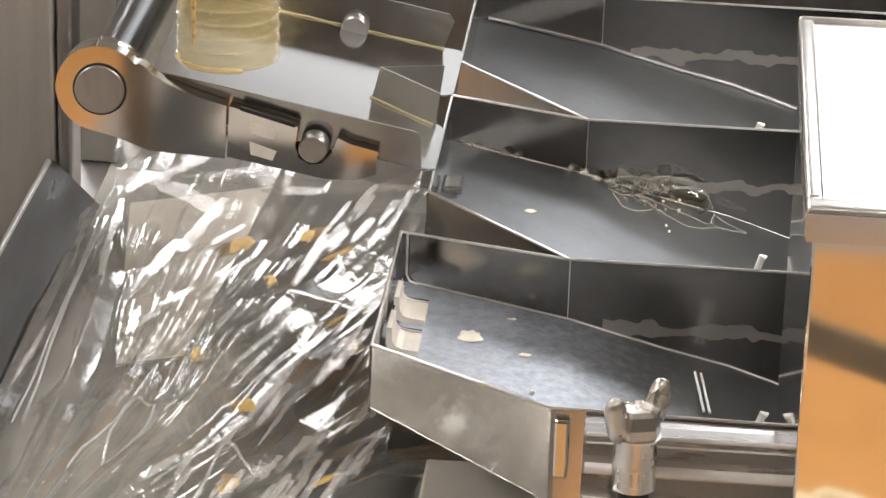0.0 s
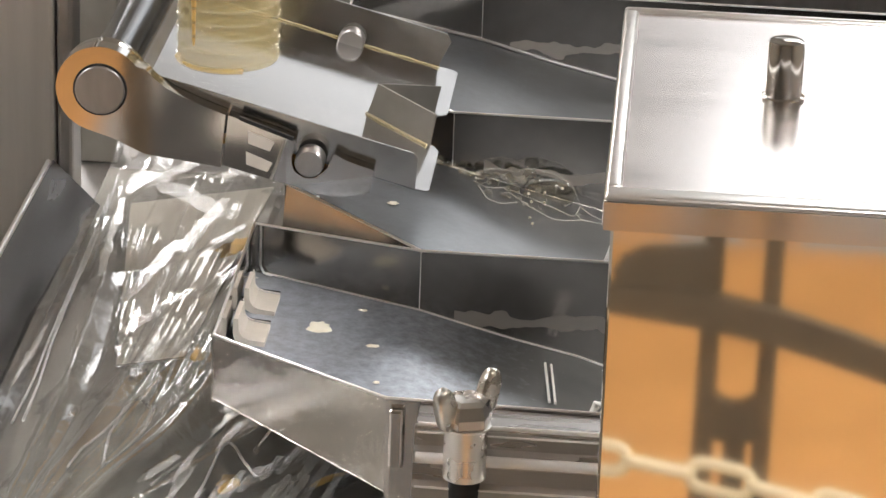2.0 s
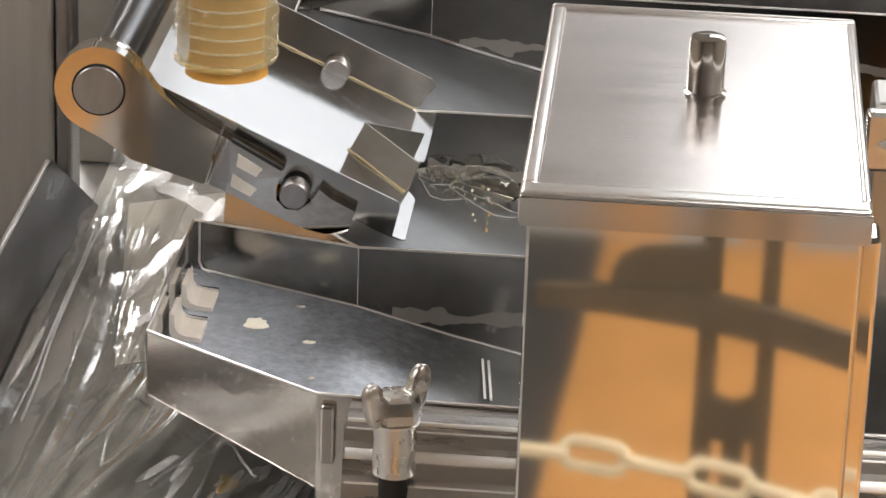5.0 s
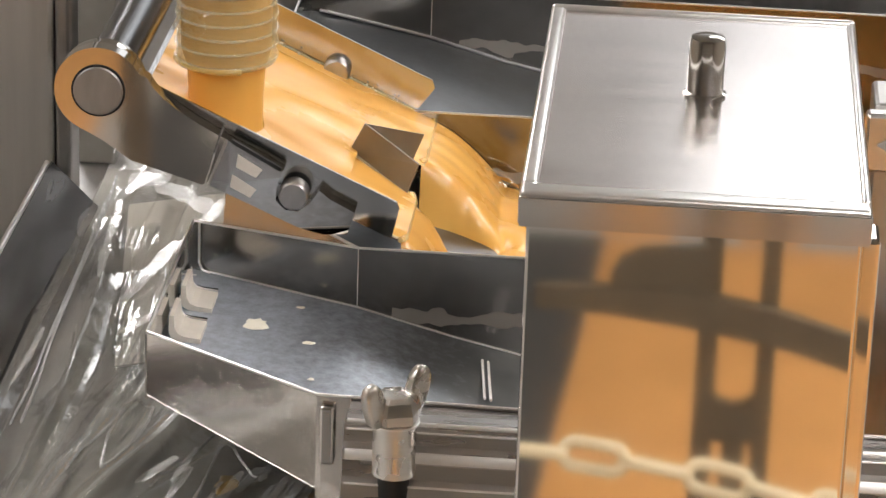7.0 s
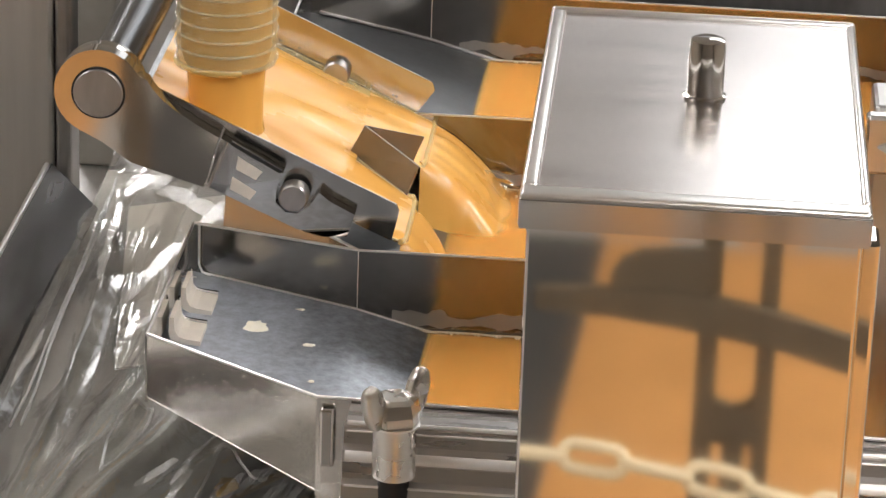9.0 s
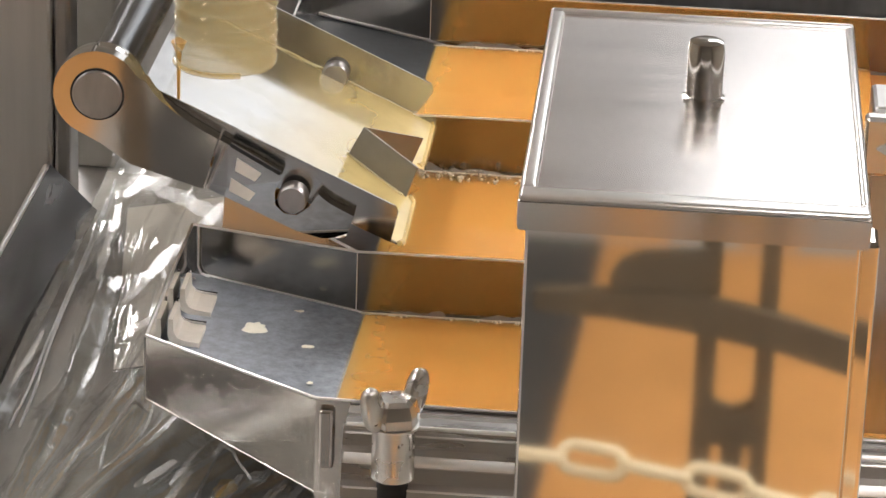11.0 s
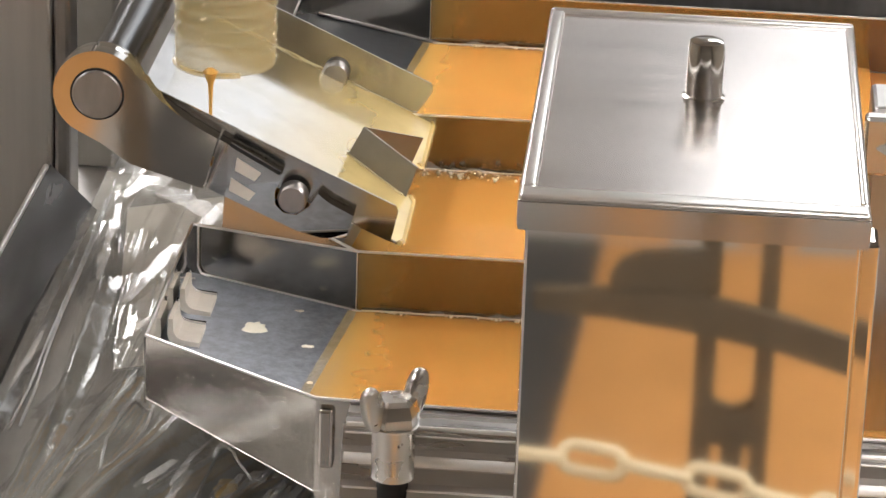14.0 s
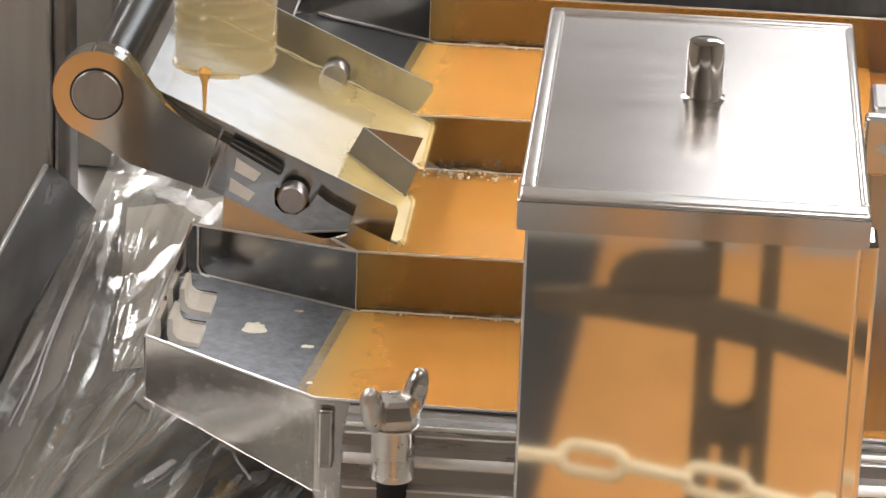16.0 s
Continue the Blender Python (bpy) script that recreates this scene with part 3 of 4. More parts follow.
fp, fb = along(WALLS["front"])
fp.insert(2, (XK + 0.004, fp[1][1] - 0.0002))
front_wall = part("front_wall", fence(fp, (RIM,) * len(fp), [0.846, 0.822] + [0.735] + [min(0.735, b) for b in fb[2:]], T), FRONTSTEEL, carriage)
part("rim", tube([(x, y + T / 2, RIM) for x, y in WALLS["front"]], 0.0013), RIMSTEEL, front_wall, "bright rolled rim", smooth=True)
part("hem", tube([(X0, 2.415, 0.846), (XK, 2.318, 0.822)], 0.0006), POLISHED, front_wall, smooth=True)
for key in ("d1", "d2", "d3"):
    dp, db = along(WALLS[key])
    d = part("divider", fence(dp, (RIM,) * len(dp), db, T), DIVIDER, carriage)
    part("rim", tube([(x, y + T / 2, RIM) for x, y in WALLS[key]], 0.0013), RIMSTEEL, d, "bright rolled rim", smooth=True)
for key in ("v2", "v3"):
    d = part("divider", fence(WALLS[key], (RIM,) * 2, (0.842, 0.838), T), SHEET, carriage)
    for v in d.data.vertices:
        if v.co.z < 0.87 and v.co.x < -0.3:
            v.co += Vector((-0.0040, -0.0040, 0))
    part("rim", tube([(x, y + T / 2, RIM) for x, y in WALLS[key]], 0.0013), RIMSTEEL, d, "bright rolled rim", smooth=True)


def lane_floor(front, back):
    """A lane's floor: flat at the open end, then falling along x between two walls."""
    bm = bmesh.new()
    def y_at(plan, x):
        for (a, ya), (b, yb) in zip(plan, plan[1:]):
            if a <= x <= b:
                return ya + (yb - ya) * (x - a) / (b - a)
        return plan[0][1] if x < plan[0][0] else plan[-1][1]
    xs = [max(front[0][0], back[0][0])] + [x for x, _ in RAMP[1:]]
    rows = [[bm.verts.new((x, y, ramp_z(x) + dz)) for y, dz in ((y_at(front, x) + T, -0.0018), (y_at(back, x), 0.0003), (y_at(back, x), -0.003), (y_at(front, x) + T, -0.003))] for x in xs]
    for r, s in zip(rows, rows[1:]):
        for i in range(4):
            bm.faces.new((r[i], r[(i + 1) % 4], s[(i + 1) % 4], s[i]))
    bm.faces.new(rows[0])
    bm.faces.new(rows[-1][::-1])
    return bm


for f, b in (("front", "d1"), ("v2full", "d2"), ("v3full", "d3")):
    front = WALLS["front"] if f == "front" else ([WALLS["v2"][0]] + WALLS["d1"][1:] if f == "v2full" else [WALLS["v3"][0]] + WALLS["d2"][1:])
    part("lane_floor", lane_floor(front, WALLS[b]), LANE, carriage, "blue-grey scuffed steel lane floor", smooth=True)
    xa = max(front[0][0], WALLS[b][0][0])
    ew = part("end_wall", block(xa - 0.0015, xa + 0.0005, front[0][1], WALLS[b][0][1] + T, 0.842, RIM), POLISHED, carriage)
    part("rim", tube([(xa, front[0][1], RIM), (xa, WALLS[b][0][1] + T, RIM)], 0.0013), RIMSTEEL, ew, "bright rolled rim", smooth=True)
for key, rad, metal in (("d1", 0.0009, RIMSTEEL), ("d2", 0.0005, SHEET), ("d3", 0.0018, SATIN)):
    plan = WALLS[key]
    pts = []
    for x, z in [(plan[0][0] + 0.01, RAMP[0][1])] + RAMP[1:6]:
        k = (x - plan[0][0]) / (XK - plan[0][0]) if x < XK else (x - XK) / (X1 - XK)
        a, b = (plan[0], plan[1]) if x < XK else (plan[1], plan[2])
        pts.append((x, a[1] + (b[1] - a[1]) * k - rad, z + rad))
    part("seam", tube(pts, rad), metal, carriage, "welded floor seam", smooth=True)
for key in ("d1", "d2", "d3"):
    part("crease", tube([(XK, WALLS[key][1][1] - 0.0003, 0.848), (XK, WALLS[key][1][1] - 0.0001, RIM)], 0.0004), RIMSTEEL, carriage, smooth=True)
TABP = [(-0.3965, 0.877), (-0.3925, 0.877), (-0.3920, 0.866), (-0.3890, 0.861), (-0.3840, 0.8590), (-0.3710, 0.8575), (-0.3710, 0.8535), (-0.3890, 0.8545), (-0.3955, 0.8580), (-0.3970, 0.864)]
for ya, yb in ((2.567, 2.604), (2.503, 2.541)):
    part("end_tab", prism([(x, ya, z) for x, z in TABP], (0, yb - ya, 0)), TABSTEEL, carriage, "pale satin steel tab bent up at the lane end", bevel=0.0008)
    part("tab_edge", tube([(-0.3945, yb + 0.0015, 0.880), (-0.3940, yb + 0.0015, 0.866), (-0.3905, yb + 0.0015, 0.8615), (-0.3850, yb + 0.0015, 0.8600), (-0.3710, yb + 0.0015, 0.8590)], 0.0010), BLACK, carriage)
    part("tab_lip", tube([(-0.3935, yb - 0.0005, 0.879), (-0.3928, yb - 0.0005, 0.866), (-0.3890, yb - 0.0005, 0.8618), (-0.3840, yb - 0.0005, 0.8602), (-0.3710, yb - 0.0005, 0.8588)], 0.0007), RIMSTEEL, carriage, smooth=True)
for sy in (2.628, 2.613, 2.552):
    part("slot_edge", tube([(-0.3985, sy, 0.862), (-0.3930, sy, 0.8615)], 0.0006), RIMSTEEL, carriage, smooth=True)
part("corner_bead", tube([(X0 + 0.006, 2.650, RIM), (X0 + 0.006, 2.650, 0.864), (X0 + 0.009, 2.649, 0.858), (X0 + 0.016, 2.648, 0.8555)], 0.0011), RIMSTEEL, carriage, smooth=True)
for ya, yb in ((2.80, 2.835), (2.87, 2.905), (3.15, 3.18)):
    part("end_tab", block(-0.383, -0.364, ya, yb, 0.850, 0.860), SHEET, carriage, "pale satin steel tab at the lane end", bevel=0.003)
for k, (sx, sy, rx, ry) in enumerate(((-0.3326, 2.5548, .010, .011), (-0.285, 2.53, .009, .005), (-0.30, 2.60, .006, .003), (-0.275, 2.46, .004, .004), (-0.30, 2.85, .008, .006), (-0.29, 2.65 + .08, .012, .005), (-0.27, 3.03, .010, .005))):
    part("dried_spot", blob(sx, sy, ramp_z(sx) + 0.0001, rx * (1.0 if k == 0 else 0.6), ry * (1.0 if k == 0 else 0.6), 0.0010, 70 + k), RESIDUE_AND_GLINT, carriage, "dried cream-coloured spot", smooth=True)
for fx in (-0.1455, -0.1405):
    part("stop_pin", tube([(fx, 2.585, ramp_z(fx)), (fx + 0.008, 2.50, ramp_z(fx) + 0.004)], 0.0012), BEADSTEEL, carriage, smooth=True)

for py, top in ((2.325, 0.904), (2.628, 0.909), (2.972, 0.902)):
    part("peg", tube([(-0.118, py, ramp_z(-0.118)), (-0.104, py, 0.880), (-0.0955, py, top), (-0.093, py, top - 0.002)], 0.0030), BEADSTEEL, carriage, "short bent steel peg", smooth=True)

# folded flange along the front wall, with the clamp bolt
FL = [(2.304, 0.8975), (2.276, 0.8995), (2.270, 0.9035), (2.267, 0.901), (2.264, 0.889), (2.258, 0.886), (2.256, 0.879), (2.260, 0.875), (2.257, 0.864), (2.252, 0.861), (2.238, 0.80), (2.304, 0.80)]
flange = part("flange", prism([(-0.228, y, z) for y, z in FL], (X1 + 0.22, 0, 0)), FLANGE, carriage, "folded polished steel flange", bevel=0.0012)
for by, bz, br in ((2.270, 0.9032, 0.0019), (2.2645, 0.8990, 0.0008), (2.2560, 0.8825, 0.0042), (2.2515, 0.8605, 0.0010)):
    part("bead", tube([(-0.226, by, bz), (X1 - 0.012, by, bz)], br), BEADSTEEL, flange, smooth=True)
part("ledge", prism([(-0.228, 2.3160, 0.8960), (X1 - 0.014, 2.3045, 0.8960), (X1 - 0.014, 2.300, 0.8960), (-0.228, 2.300, 0.8960)], (0, 0, 0.0018)), FLANGE, flange)
part("corner_strip", block(-0.2515, -0.2400, 2.3105, 2.3150, 0.845, 0.8935), FRONTSTEEL, carriage, bevel=0.0025)
BO = (-0.1893, 2.255)
bolt = part("clamp_bolt", lathe([(0.0162, 0.8705), (0.0162, 0.911), (0.015, 0.912)], Matrix.Translation((*BO, 0)), 36), BOLTSTEEL, carriage, "round steel clamp bolt", smooth=True)
part("gasket", lathe([(0.0118, 0.83), (0.0118, 0.8705)], Matrix.Translation((*BO, 0)), 24), BLACK, bolt, "black rubber gasket", smooth=True)
part("hex_nut", lathe([(0.0175, 0.9125), (0.0195, 0.915), (0.0195, 0.922), (0.0168, 0.9315), (0.0128, 0.9345), (0.0115, 0.9330), (0.004, 0.9325)], Matrix.Translation((*BO, 0)) @ Matrix.Rotation(0.3, 4, "Z"), 6), BOLTSTEEL, bolt, bevel=0.0016)
part("washer", lathe([(0.0165, 0.9110), (0.0185, 0.9115), (0.0185, 0.9130), (0.0165, 0.9135)], Matrix.Translation((*BO, 0)), 32), LIDRIM, bolt, smooth=True)
for turn in (46, 226):
    m = Matrix.Translation((*BO, 0.908)) @ Matrix.Rotation(radians(turn), 4, "Z") @ Matrix.Translation((0.0205, 0, 0.0250 if turn < 90 else 0.0215)) @ Matrix.Rotation(radians(16), 4, "Y")
    wing_bm = bmesh.new()
    bmesh.ops.create_icosphere(wing_bm, subdivisions=3, radius=1.0)
    for v in wing_bm.verts:
        q = v.co.copy()
        flat = 1.0 - 0.08 * q.z
        v.co = m @ Vector((0.0092 * math.copysign(abs(q.x) ** 0.65, q.x) * flat, 0.0058 * math.copysign(abs(q.y) ** 0.5, q.y), 0.0185 * math.copysign(abs(q.z) ** 0.85, q.z)))
    part("wing", wing_bm, BOLTSTEEL, bolt, smooth=True)


# bubbles left along the wall of the second lane
def ball(centre, r, m=None, squash=(1, 1, 1)):
    bm = bmesh.new()
    bmesh.ops.create_icosphere(bm, subdivisions=2, radius=r, matrix=Matrix.LocRotScale(centre, None, squash))
    return bm


def d2_y(x):
    """The face of the second divider at x."""
    return 2.960 + max(0.0, XK - x) * 0.3525


foam = part("foam_line", tube([(x, d2_y(x) - 0.001, ramp_z(x) + 0.0006) for x in [-0.372 + 0.007 * k for k in range(22)]], 0.0007), FROTH, carriage, "pale foam line with clear bubbles", smooth=True)
rnd = random.Random(5)
for bx, count, size in ((-0.365, 4, 0.0022), (-0.328, 9, 0.0036), (-0.262, 9, 0.0034)):
    for k in range(count):
        x, r = bx + rnd.uniform(-0.008, 0.008), size * rnd.uniform(0.3, 1.0)
        part("bubble", ball((x, d2_y(x) - r - 0.003 * rnd.random(), ramp_z(x) + r * 0.9), r), BUBBLE if k % 3 else FOAM, foam, smooth=True)
for k in range(70):
    u = rnd.random()
    x = -0.248 + 0.078 * u
    r = 0.0010 + 0.0024 * rnd.random() ** 2
    part("bubble", ball((x, 2.955 - r - 0.004 * rnd.random(), ramp_z(x) + r * 0.9 + 0.018 * u * rnd.random()), r), BUBBLE if k % 4 else FOAM, foam, smooth=True)
for k in range(60):
    u = rnd.random()
    x = -0.235 + 0.075 * u
    part("droplet_or_glint", ball((x, 2.950 - 0.05 * u * rnd.random(), ramp_z(x) + 0.0006), 0.0006 + 0.0012 * rnd.random() ** 2), FOAM, foam, smooth=True)


def froth(px, pz, y=2.946):
    """A place on the froth: millimetres along the wall and up from its middle."""
    x, z = -0.150 + px * 0.001, 0.829 + pz * 0.001
    sunk = max(0.0, ramp_z(x) + 0.0012 - z)
    return Vector((x, y - 2.4 * sunk, z + sunk))


SKINS = ([(-22, 25), (-6, 21), (7, 13), (14, 0), (17, -9), (27, -17), (48, -26)], [(-54, 4), (-38, -7), (-21, -17), (-8, -24), (6, -25), (20, -23), (48, -27)], [(-54, 6), (-32, -3), (-10, -11), (10, -20), (18, -17)],
         [(-83, 17), (-74, 22), (-60, 24), (-43, 21), (-37, 25), (-26, 26), (-17, 22)], [(-43, 10), (-27, 14), (-17, 22)], [(-83, 10), (-70, 4), (-54, 5), (-43, 10)], [(-78, 6), (-68, -8), (-56, -12), (-40, -9)], [(17, -9), (14, -18), (20, -23)])
for path in SKINS:
    part("bubble_rim", tube([froth(a, b) for a, b in path], 0.00055, segs=6), FOAM, foam, "thin pale edge of a bubble", smooth=True)
for px, pz, rr in ((-62, 18, 3.6), (-52, 16, 4.2), (-45, 15, 3.0), (-65, 10, 6.2), (-46, 5, 6.4), (-31, 20, 6.6), (-78, 9, 4.0), (-68, -2, 4.6), (-52, -4, 5.2), (-74, 17, 3.0)):
    c = froth(px, pz)
    part("bubble", ball(c, rr * 0.001, squash=(1.0, 0.6, 0.85)), BUBBLE, foam, smooth=True)
    part("bubble_rim", tube([c + Vector((rr * 0.001 * math.cos(t), -0.001, rr * 0.00085 * math.sin(t))) for t in [2 * math.pi * k / 18 for k in range(18)]], 0.00032, closed=True, segs=5), FOAM, foam, "thin pale edge of a bubble", smooth=True)
part("bubble", ball(froth(-12, 2), 0.026, squash=(1.0, 0.30, 0.62)), BUBBLE, foam, smooth=True)
# pale balls paint in the small glints on the bubble skins
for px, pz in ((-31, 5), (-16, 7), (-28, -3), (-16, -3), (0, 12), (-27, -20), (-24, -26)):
    part("droplet_or_glint", ball(froth(px, pz, 2.935), 0.0013), RESIDUE_AND_GLINT, foam, smooth=True)
part("tank_end", block(X1, X1 + T, 2.3, 3.34, 0.68, RIM), POLISHED, carriage)
for sy in (2.45, 3.2):
    part("slide_foot", block(-0.05, 0.2, sy - 0.02, sy + 0.02, 0.66, 0.70), SATIN, carriage)

# ---- lidded steel box ----
BX0, BX1, BY0, BY1, BZ = -0.0915, 0.1268, 1.950, 2.333, 1.216
lidbox = thing("lidded_box", (0.02, 2.14, 0.006), "mirror-polished stainless steel box with a brushed lid", "metal box")
part("body", block(BX0 + 0.0055, BX1 - 0.0055, BY0 + 0.005, BY1 - 0.005, 0.006, BZ - 0.004), BOXSTEEL, lidbox, bevel=0.002)
lid = part("lid", block(BX0, BX1, BY0, BY1, BZ - 0.0225, BZ - 0.003), BRUSHED, lidbox, "brushed steel lid with a raised rim", bevel=0.002)
for rx0, rx1, ry0, ry1 in ((BX0, BX1, BY0, BY0 + 0.019), (BX0, BX1, BY1 - 0.008, BY1), (BX0, BX0 + 0.0115, BY0 + 0.019, BY1 - 0.008), (BX1 - 0.007, BX1, BY0 + 0.019, BY1 - 0.008)):
    part("lid_rim", block(rx0 + 0.0004, rx1 - 0.0004, ry0 + 0.0004, ry1 - 0.0004, BZ - 0.0065, BZ), LIDRIM, lid, "rounded raised lid rim", bevel=0.0030, seg=4, smooth=True)
part("skirt", block(BX0 + 0.001, BX1 - 0.001, BY0 - 0.0012, BY0 - 0.0002, BZ - 0.0225, BZ - 0.004), SKIRTSTEEL, lid, "polished turned-down lid edge")
part("side_strip", block(BX1 - 0.0055, BX1 + 0.008, BY0 + 0.03, BY0 + 0.06, 0.006, BZ - 0.03), MIRROR, lidbox, bevel=0.003)
knob_m = Matrix.Translation((0.0208, 2.1590, BZ - 0.003))
part("knob", lathe([(0.0145, 0), (0.0145, 0.002), (0.0125, 0.003), (0.0125, 0.0365), (0.0115, 0.0405), (0.008, 0.042), (0.001, 0.042)], knob_m), POLISHED, lidbox, "round polished steel knob", smooth=True)

# ---- pouring chute ----
PIV = Vector((-0.4778, 2.635, 1.0185))
REST = 24.2
chute = thing("pouring_chute", tuple(PIV), "polished steel pouring chute on a pivoting lever arm", "chute")


def cl(u, y, w):
    """Chute space: u down the chute, w off its floor; a place with the chute fully tipped."""
    a = radians(REST)
    return Vector((PIV.x + u * math.cos(a) + w * math.sin(a), y, PIV.z - u * math.sin(a) + w * math.cos(a)))


YF, YB = 2.654, 2.964
FW = -0.010


def chute_plate(outline, y0, y1):
    return prism([cl(u, y0, w) for u, w in outline], (0, y1 - y0, 0))


def slab(outline, w, thick):
    return prism([cl(u, y, w) for u, y in outline], cl(0, 0, -thick) - cl(0, 0, 0))


LIP = [(0.03, YF), (0.270, YF), (0.284, YF + 0.003), (0.2875, YF + 0.007), (0.2875, 2.755), (0.283, 2.764), (0.270, 2.772), (0.270, 2.838),
       (0.280, 2.842), (0.2865, 2.850), (0.2875, 2.858), (0.2875, YB + 0.002), (0.283, YB + 0.006), (0.268, YB + 0.004), (0.268, YB), (0.03, YB)]
part("chute_floor", slab(LIP, FW, 0.0015), CHUTESTEEL, chute)
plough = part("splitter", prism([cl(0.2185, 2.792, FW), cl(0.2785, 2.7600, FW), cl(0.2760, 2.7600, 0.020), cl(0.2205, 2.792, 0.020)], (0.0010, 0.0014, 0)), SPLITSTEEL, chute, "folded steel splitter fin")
part("splitter_leg", prism([cl(0.2195, 2.7930, FW), cl(0.276, 2.834, FW), cl(0.2745, 2.834, 0.020), cl(0.2205, 2.7930, 0.020)], (-0.0006, 0.0014, 0)), SPLITSTEEL, plough)
part("side_wall", chute_plate([(0.02, 0.0205), (0.266, 0.0205), (0.2705, 0.016), (0.276, -0.0105), (0.02, -0.0105)], YF, YF + T), SHEET, chute)
part("side_wall", chute_plate([(0.02, 0.024), (0.268, 0.024), (0.2735, 0.018), (0.268, -0.0105), (0.02, -0.0105)], YB, YB + T), SHEET, chute)
part("lever_arm", chute_plate([(0.0375 * math.cos(a), 0.0375 * math.sin(a)) for a in [radians(50 + 9 * i) for i in range(25)]]
                              + [(0.020, -0.0385), (0.05, -0.0440), (0.114, -0.0355), (0.1064, 0.0106), (0.085, 0.0125), (0.065, 0.0155), (0.052, 0.0185), (0.040, 0.0235), (0.032, 0.0290)], YF - 0.016, YF - 0.001), MIRROR, chute, bevel=0.0030, seg=3, smooth=True)
holder = part("holder", chute_plate([(0.1085, 0.0098), (0.1150, -0.0345), (0.200, -0.0340), (0.222, -0.030), (0.240, -0.020), (0.2375, 0.0005), (0.214, 0.0015), (0.2025, 0.0045), (0.200, -0.010), (0.194, -0.021),
                             (0.184, -0.0245), (0.174, -0.021), (0.169, -0.011), (0.168, 0.006), (0.150, 0.008)], YF - 0.013, YF - 0.001), HOLDSTEEL, chute, "slotted steel pin holder", bevel=0.001)
for cu, cw in ((0.140, -0.004), (0.143, -0.0225)):
    part("window", chute_plate([(cu - 0.012, cw + 0.006), (cu + 0.012, cw + 0.003), (cu + 0.010, cw - 0.006), (cu - 0.009, cw - 0.005)], YF - 0.0136, YF - 0.012), TABSTEEL, holder)
part("ridge", chute_plate([(0.118, 0.0125), (0.166, 0.0085), (0.166, 0.0055), (0.118, 0.0095)], YF - 0.0155, YF - 0.012), BLACK, holder)
axis_y = Matrix.Rotation(radians(90), 4, "X")
part("pivot_pin", lathe([(0.021, 0), (0.021, 0.002), (0.020, 0.003), (0.001, 0.003)], Matrix.Translation(cl(0, YF - 0.016, 0)) @ axis_y), SATIN, chute, smooth=True)
part("shaft", lathe([(0.021, 0), (0.021, 0.6)], Matrix.Translation(cl(0, YF - 0.003, 0)) @ axis_y.inverted()), SIDESTEEL, chute, smooth=True)
for y, nm in ((YF - 0.010, "pin"), (YB, "pin")):
    part(nm, lathe([(0.0125, -0.004), (0.0125, 0.010), (0.011, 0.012), (0.001, 0.012)], Matrix.Translation(cl(0.1847, y, -0.0075)) @ axis_y), SATIN, chute, smooth=True)

part("hub", lathe([(0.0355, 0), (0.0368, 0.002), (0.0368, 0.026), (0.030, 0.028)], Matrix.Translation(cl(0, YF - 0.014, 0)) @ axis_y.inverted()), POLISHED, chute, smooth=True)
part("washer", lathe([(0.0228, 0), (0.0228, 0.0008), (0.0212, 0.0012), (0.0205, 0.0004)], Matrix.Translation(cl(0, YF - 0.016, 0)) @ axis_y), BLACK, chute, smooth=True)

part("egg_bead", tube([cl(u, YB - 0.0008, FW + 0.0008 + 0.0004 * math.sin(u * 190)) for u in [0.06 + 0.01 * k for k in range(22)]], 0.0008), EGG_BEAD, chute, "dried egg along the joint", smooth=True)
part("egg_bead", tube([cl(0.2175, 2.7935, FW + 0.0006), cl(0.232, 2.7835, FW + 0.0012), cl(0.250, 2.774, FW + 0.0006), cl(0.276, 2.7595, FW + 0.0010)], 0.0014), EGG_BEAD, chute, "dried egg along the joint", smooth=True)

# ---- hose ----
HX, HY, HZ = -0.3841, 2.736, 1.0201
hose = thing("filling_hose", (HX, HY, HZ), "ribbed translucent yellowish plastic hose above the chute", "hose")
prof = []
for i in range(24):
    prof += [(0.0428, i * 0.0125), (0.0434, i * 0.0125 + 0.003), (0.0434, i * 0.0125 + 0.006), (0.0428, i * 0.0125 + 0.009)]
sleeve_bm = lathe(prof, Matrix.Translation((HX, HY, HZ)), 48)
part("sleeve", sleeve_bm, HOSE, hose, smooth=True)
for i in range(0, 24):
    z = HZ + i * 0.0125 + 0.0045
    part("rib", tube([(HX + 0.0437 * math.cos(a), HY + 0.0437 * math.sin(a), z + 0.0012 * math.sin(a)) for a in [2 * math.pi * k / 40 for k in range(40)]], 0.0014, closed=True, segs=8), RIB, hose, smooth=True)
part("pipe_clamp", lathe([(0.047, 0.30), (0.047, 0.33), (0.03, 0.331)], Matrix.Translation((HX, HY, HZ))), SATIN, hose, smooth=True)
part("feed_pipe", lathe([(0.035, 0.33), (0.035, 3.1 - HZ)], Matrix.Translation((HX, HY, HZ))), SATIN, hose, smooth=True)

# ---- steel frame beyond the box ----
frame_end = thing("machine_stand", (0.2, 2.45, 0.66), "bright steel side frame with a dark bolted plate", "machine frame")
part("upright", block(0.152, 0.30, 2.44, 2.50, 0.66, 1.115), SATIN, frame_end, bevel=0.004)
part("bright_plate", block(0.146, 0.30, 2.425, 2.44, 1.065, 1.112), BRUSHED, frame_end, bevel=0.003)
part("dark_plate", prism([(0.1555, 2.423, 1.088), (0.22, 2.423, 1.125), (0.22, 2.423, 1.05)], (0, 0.002, 0)), BOARD, frame_end)

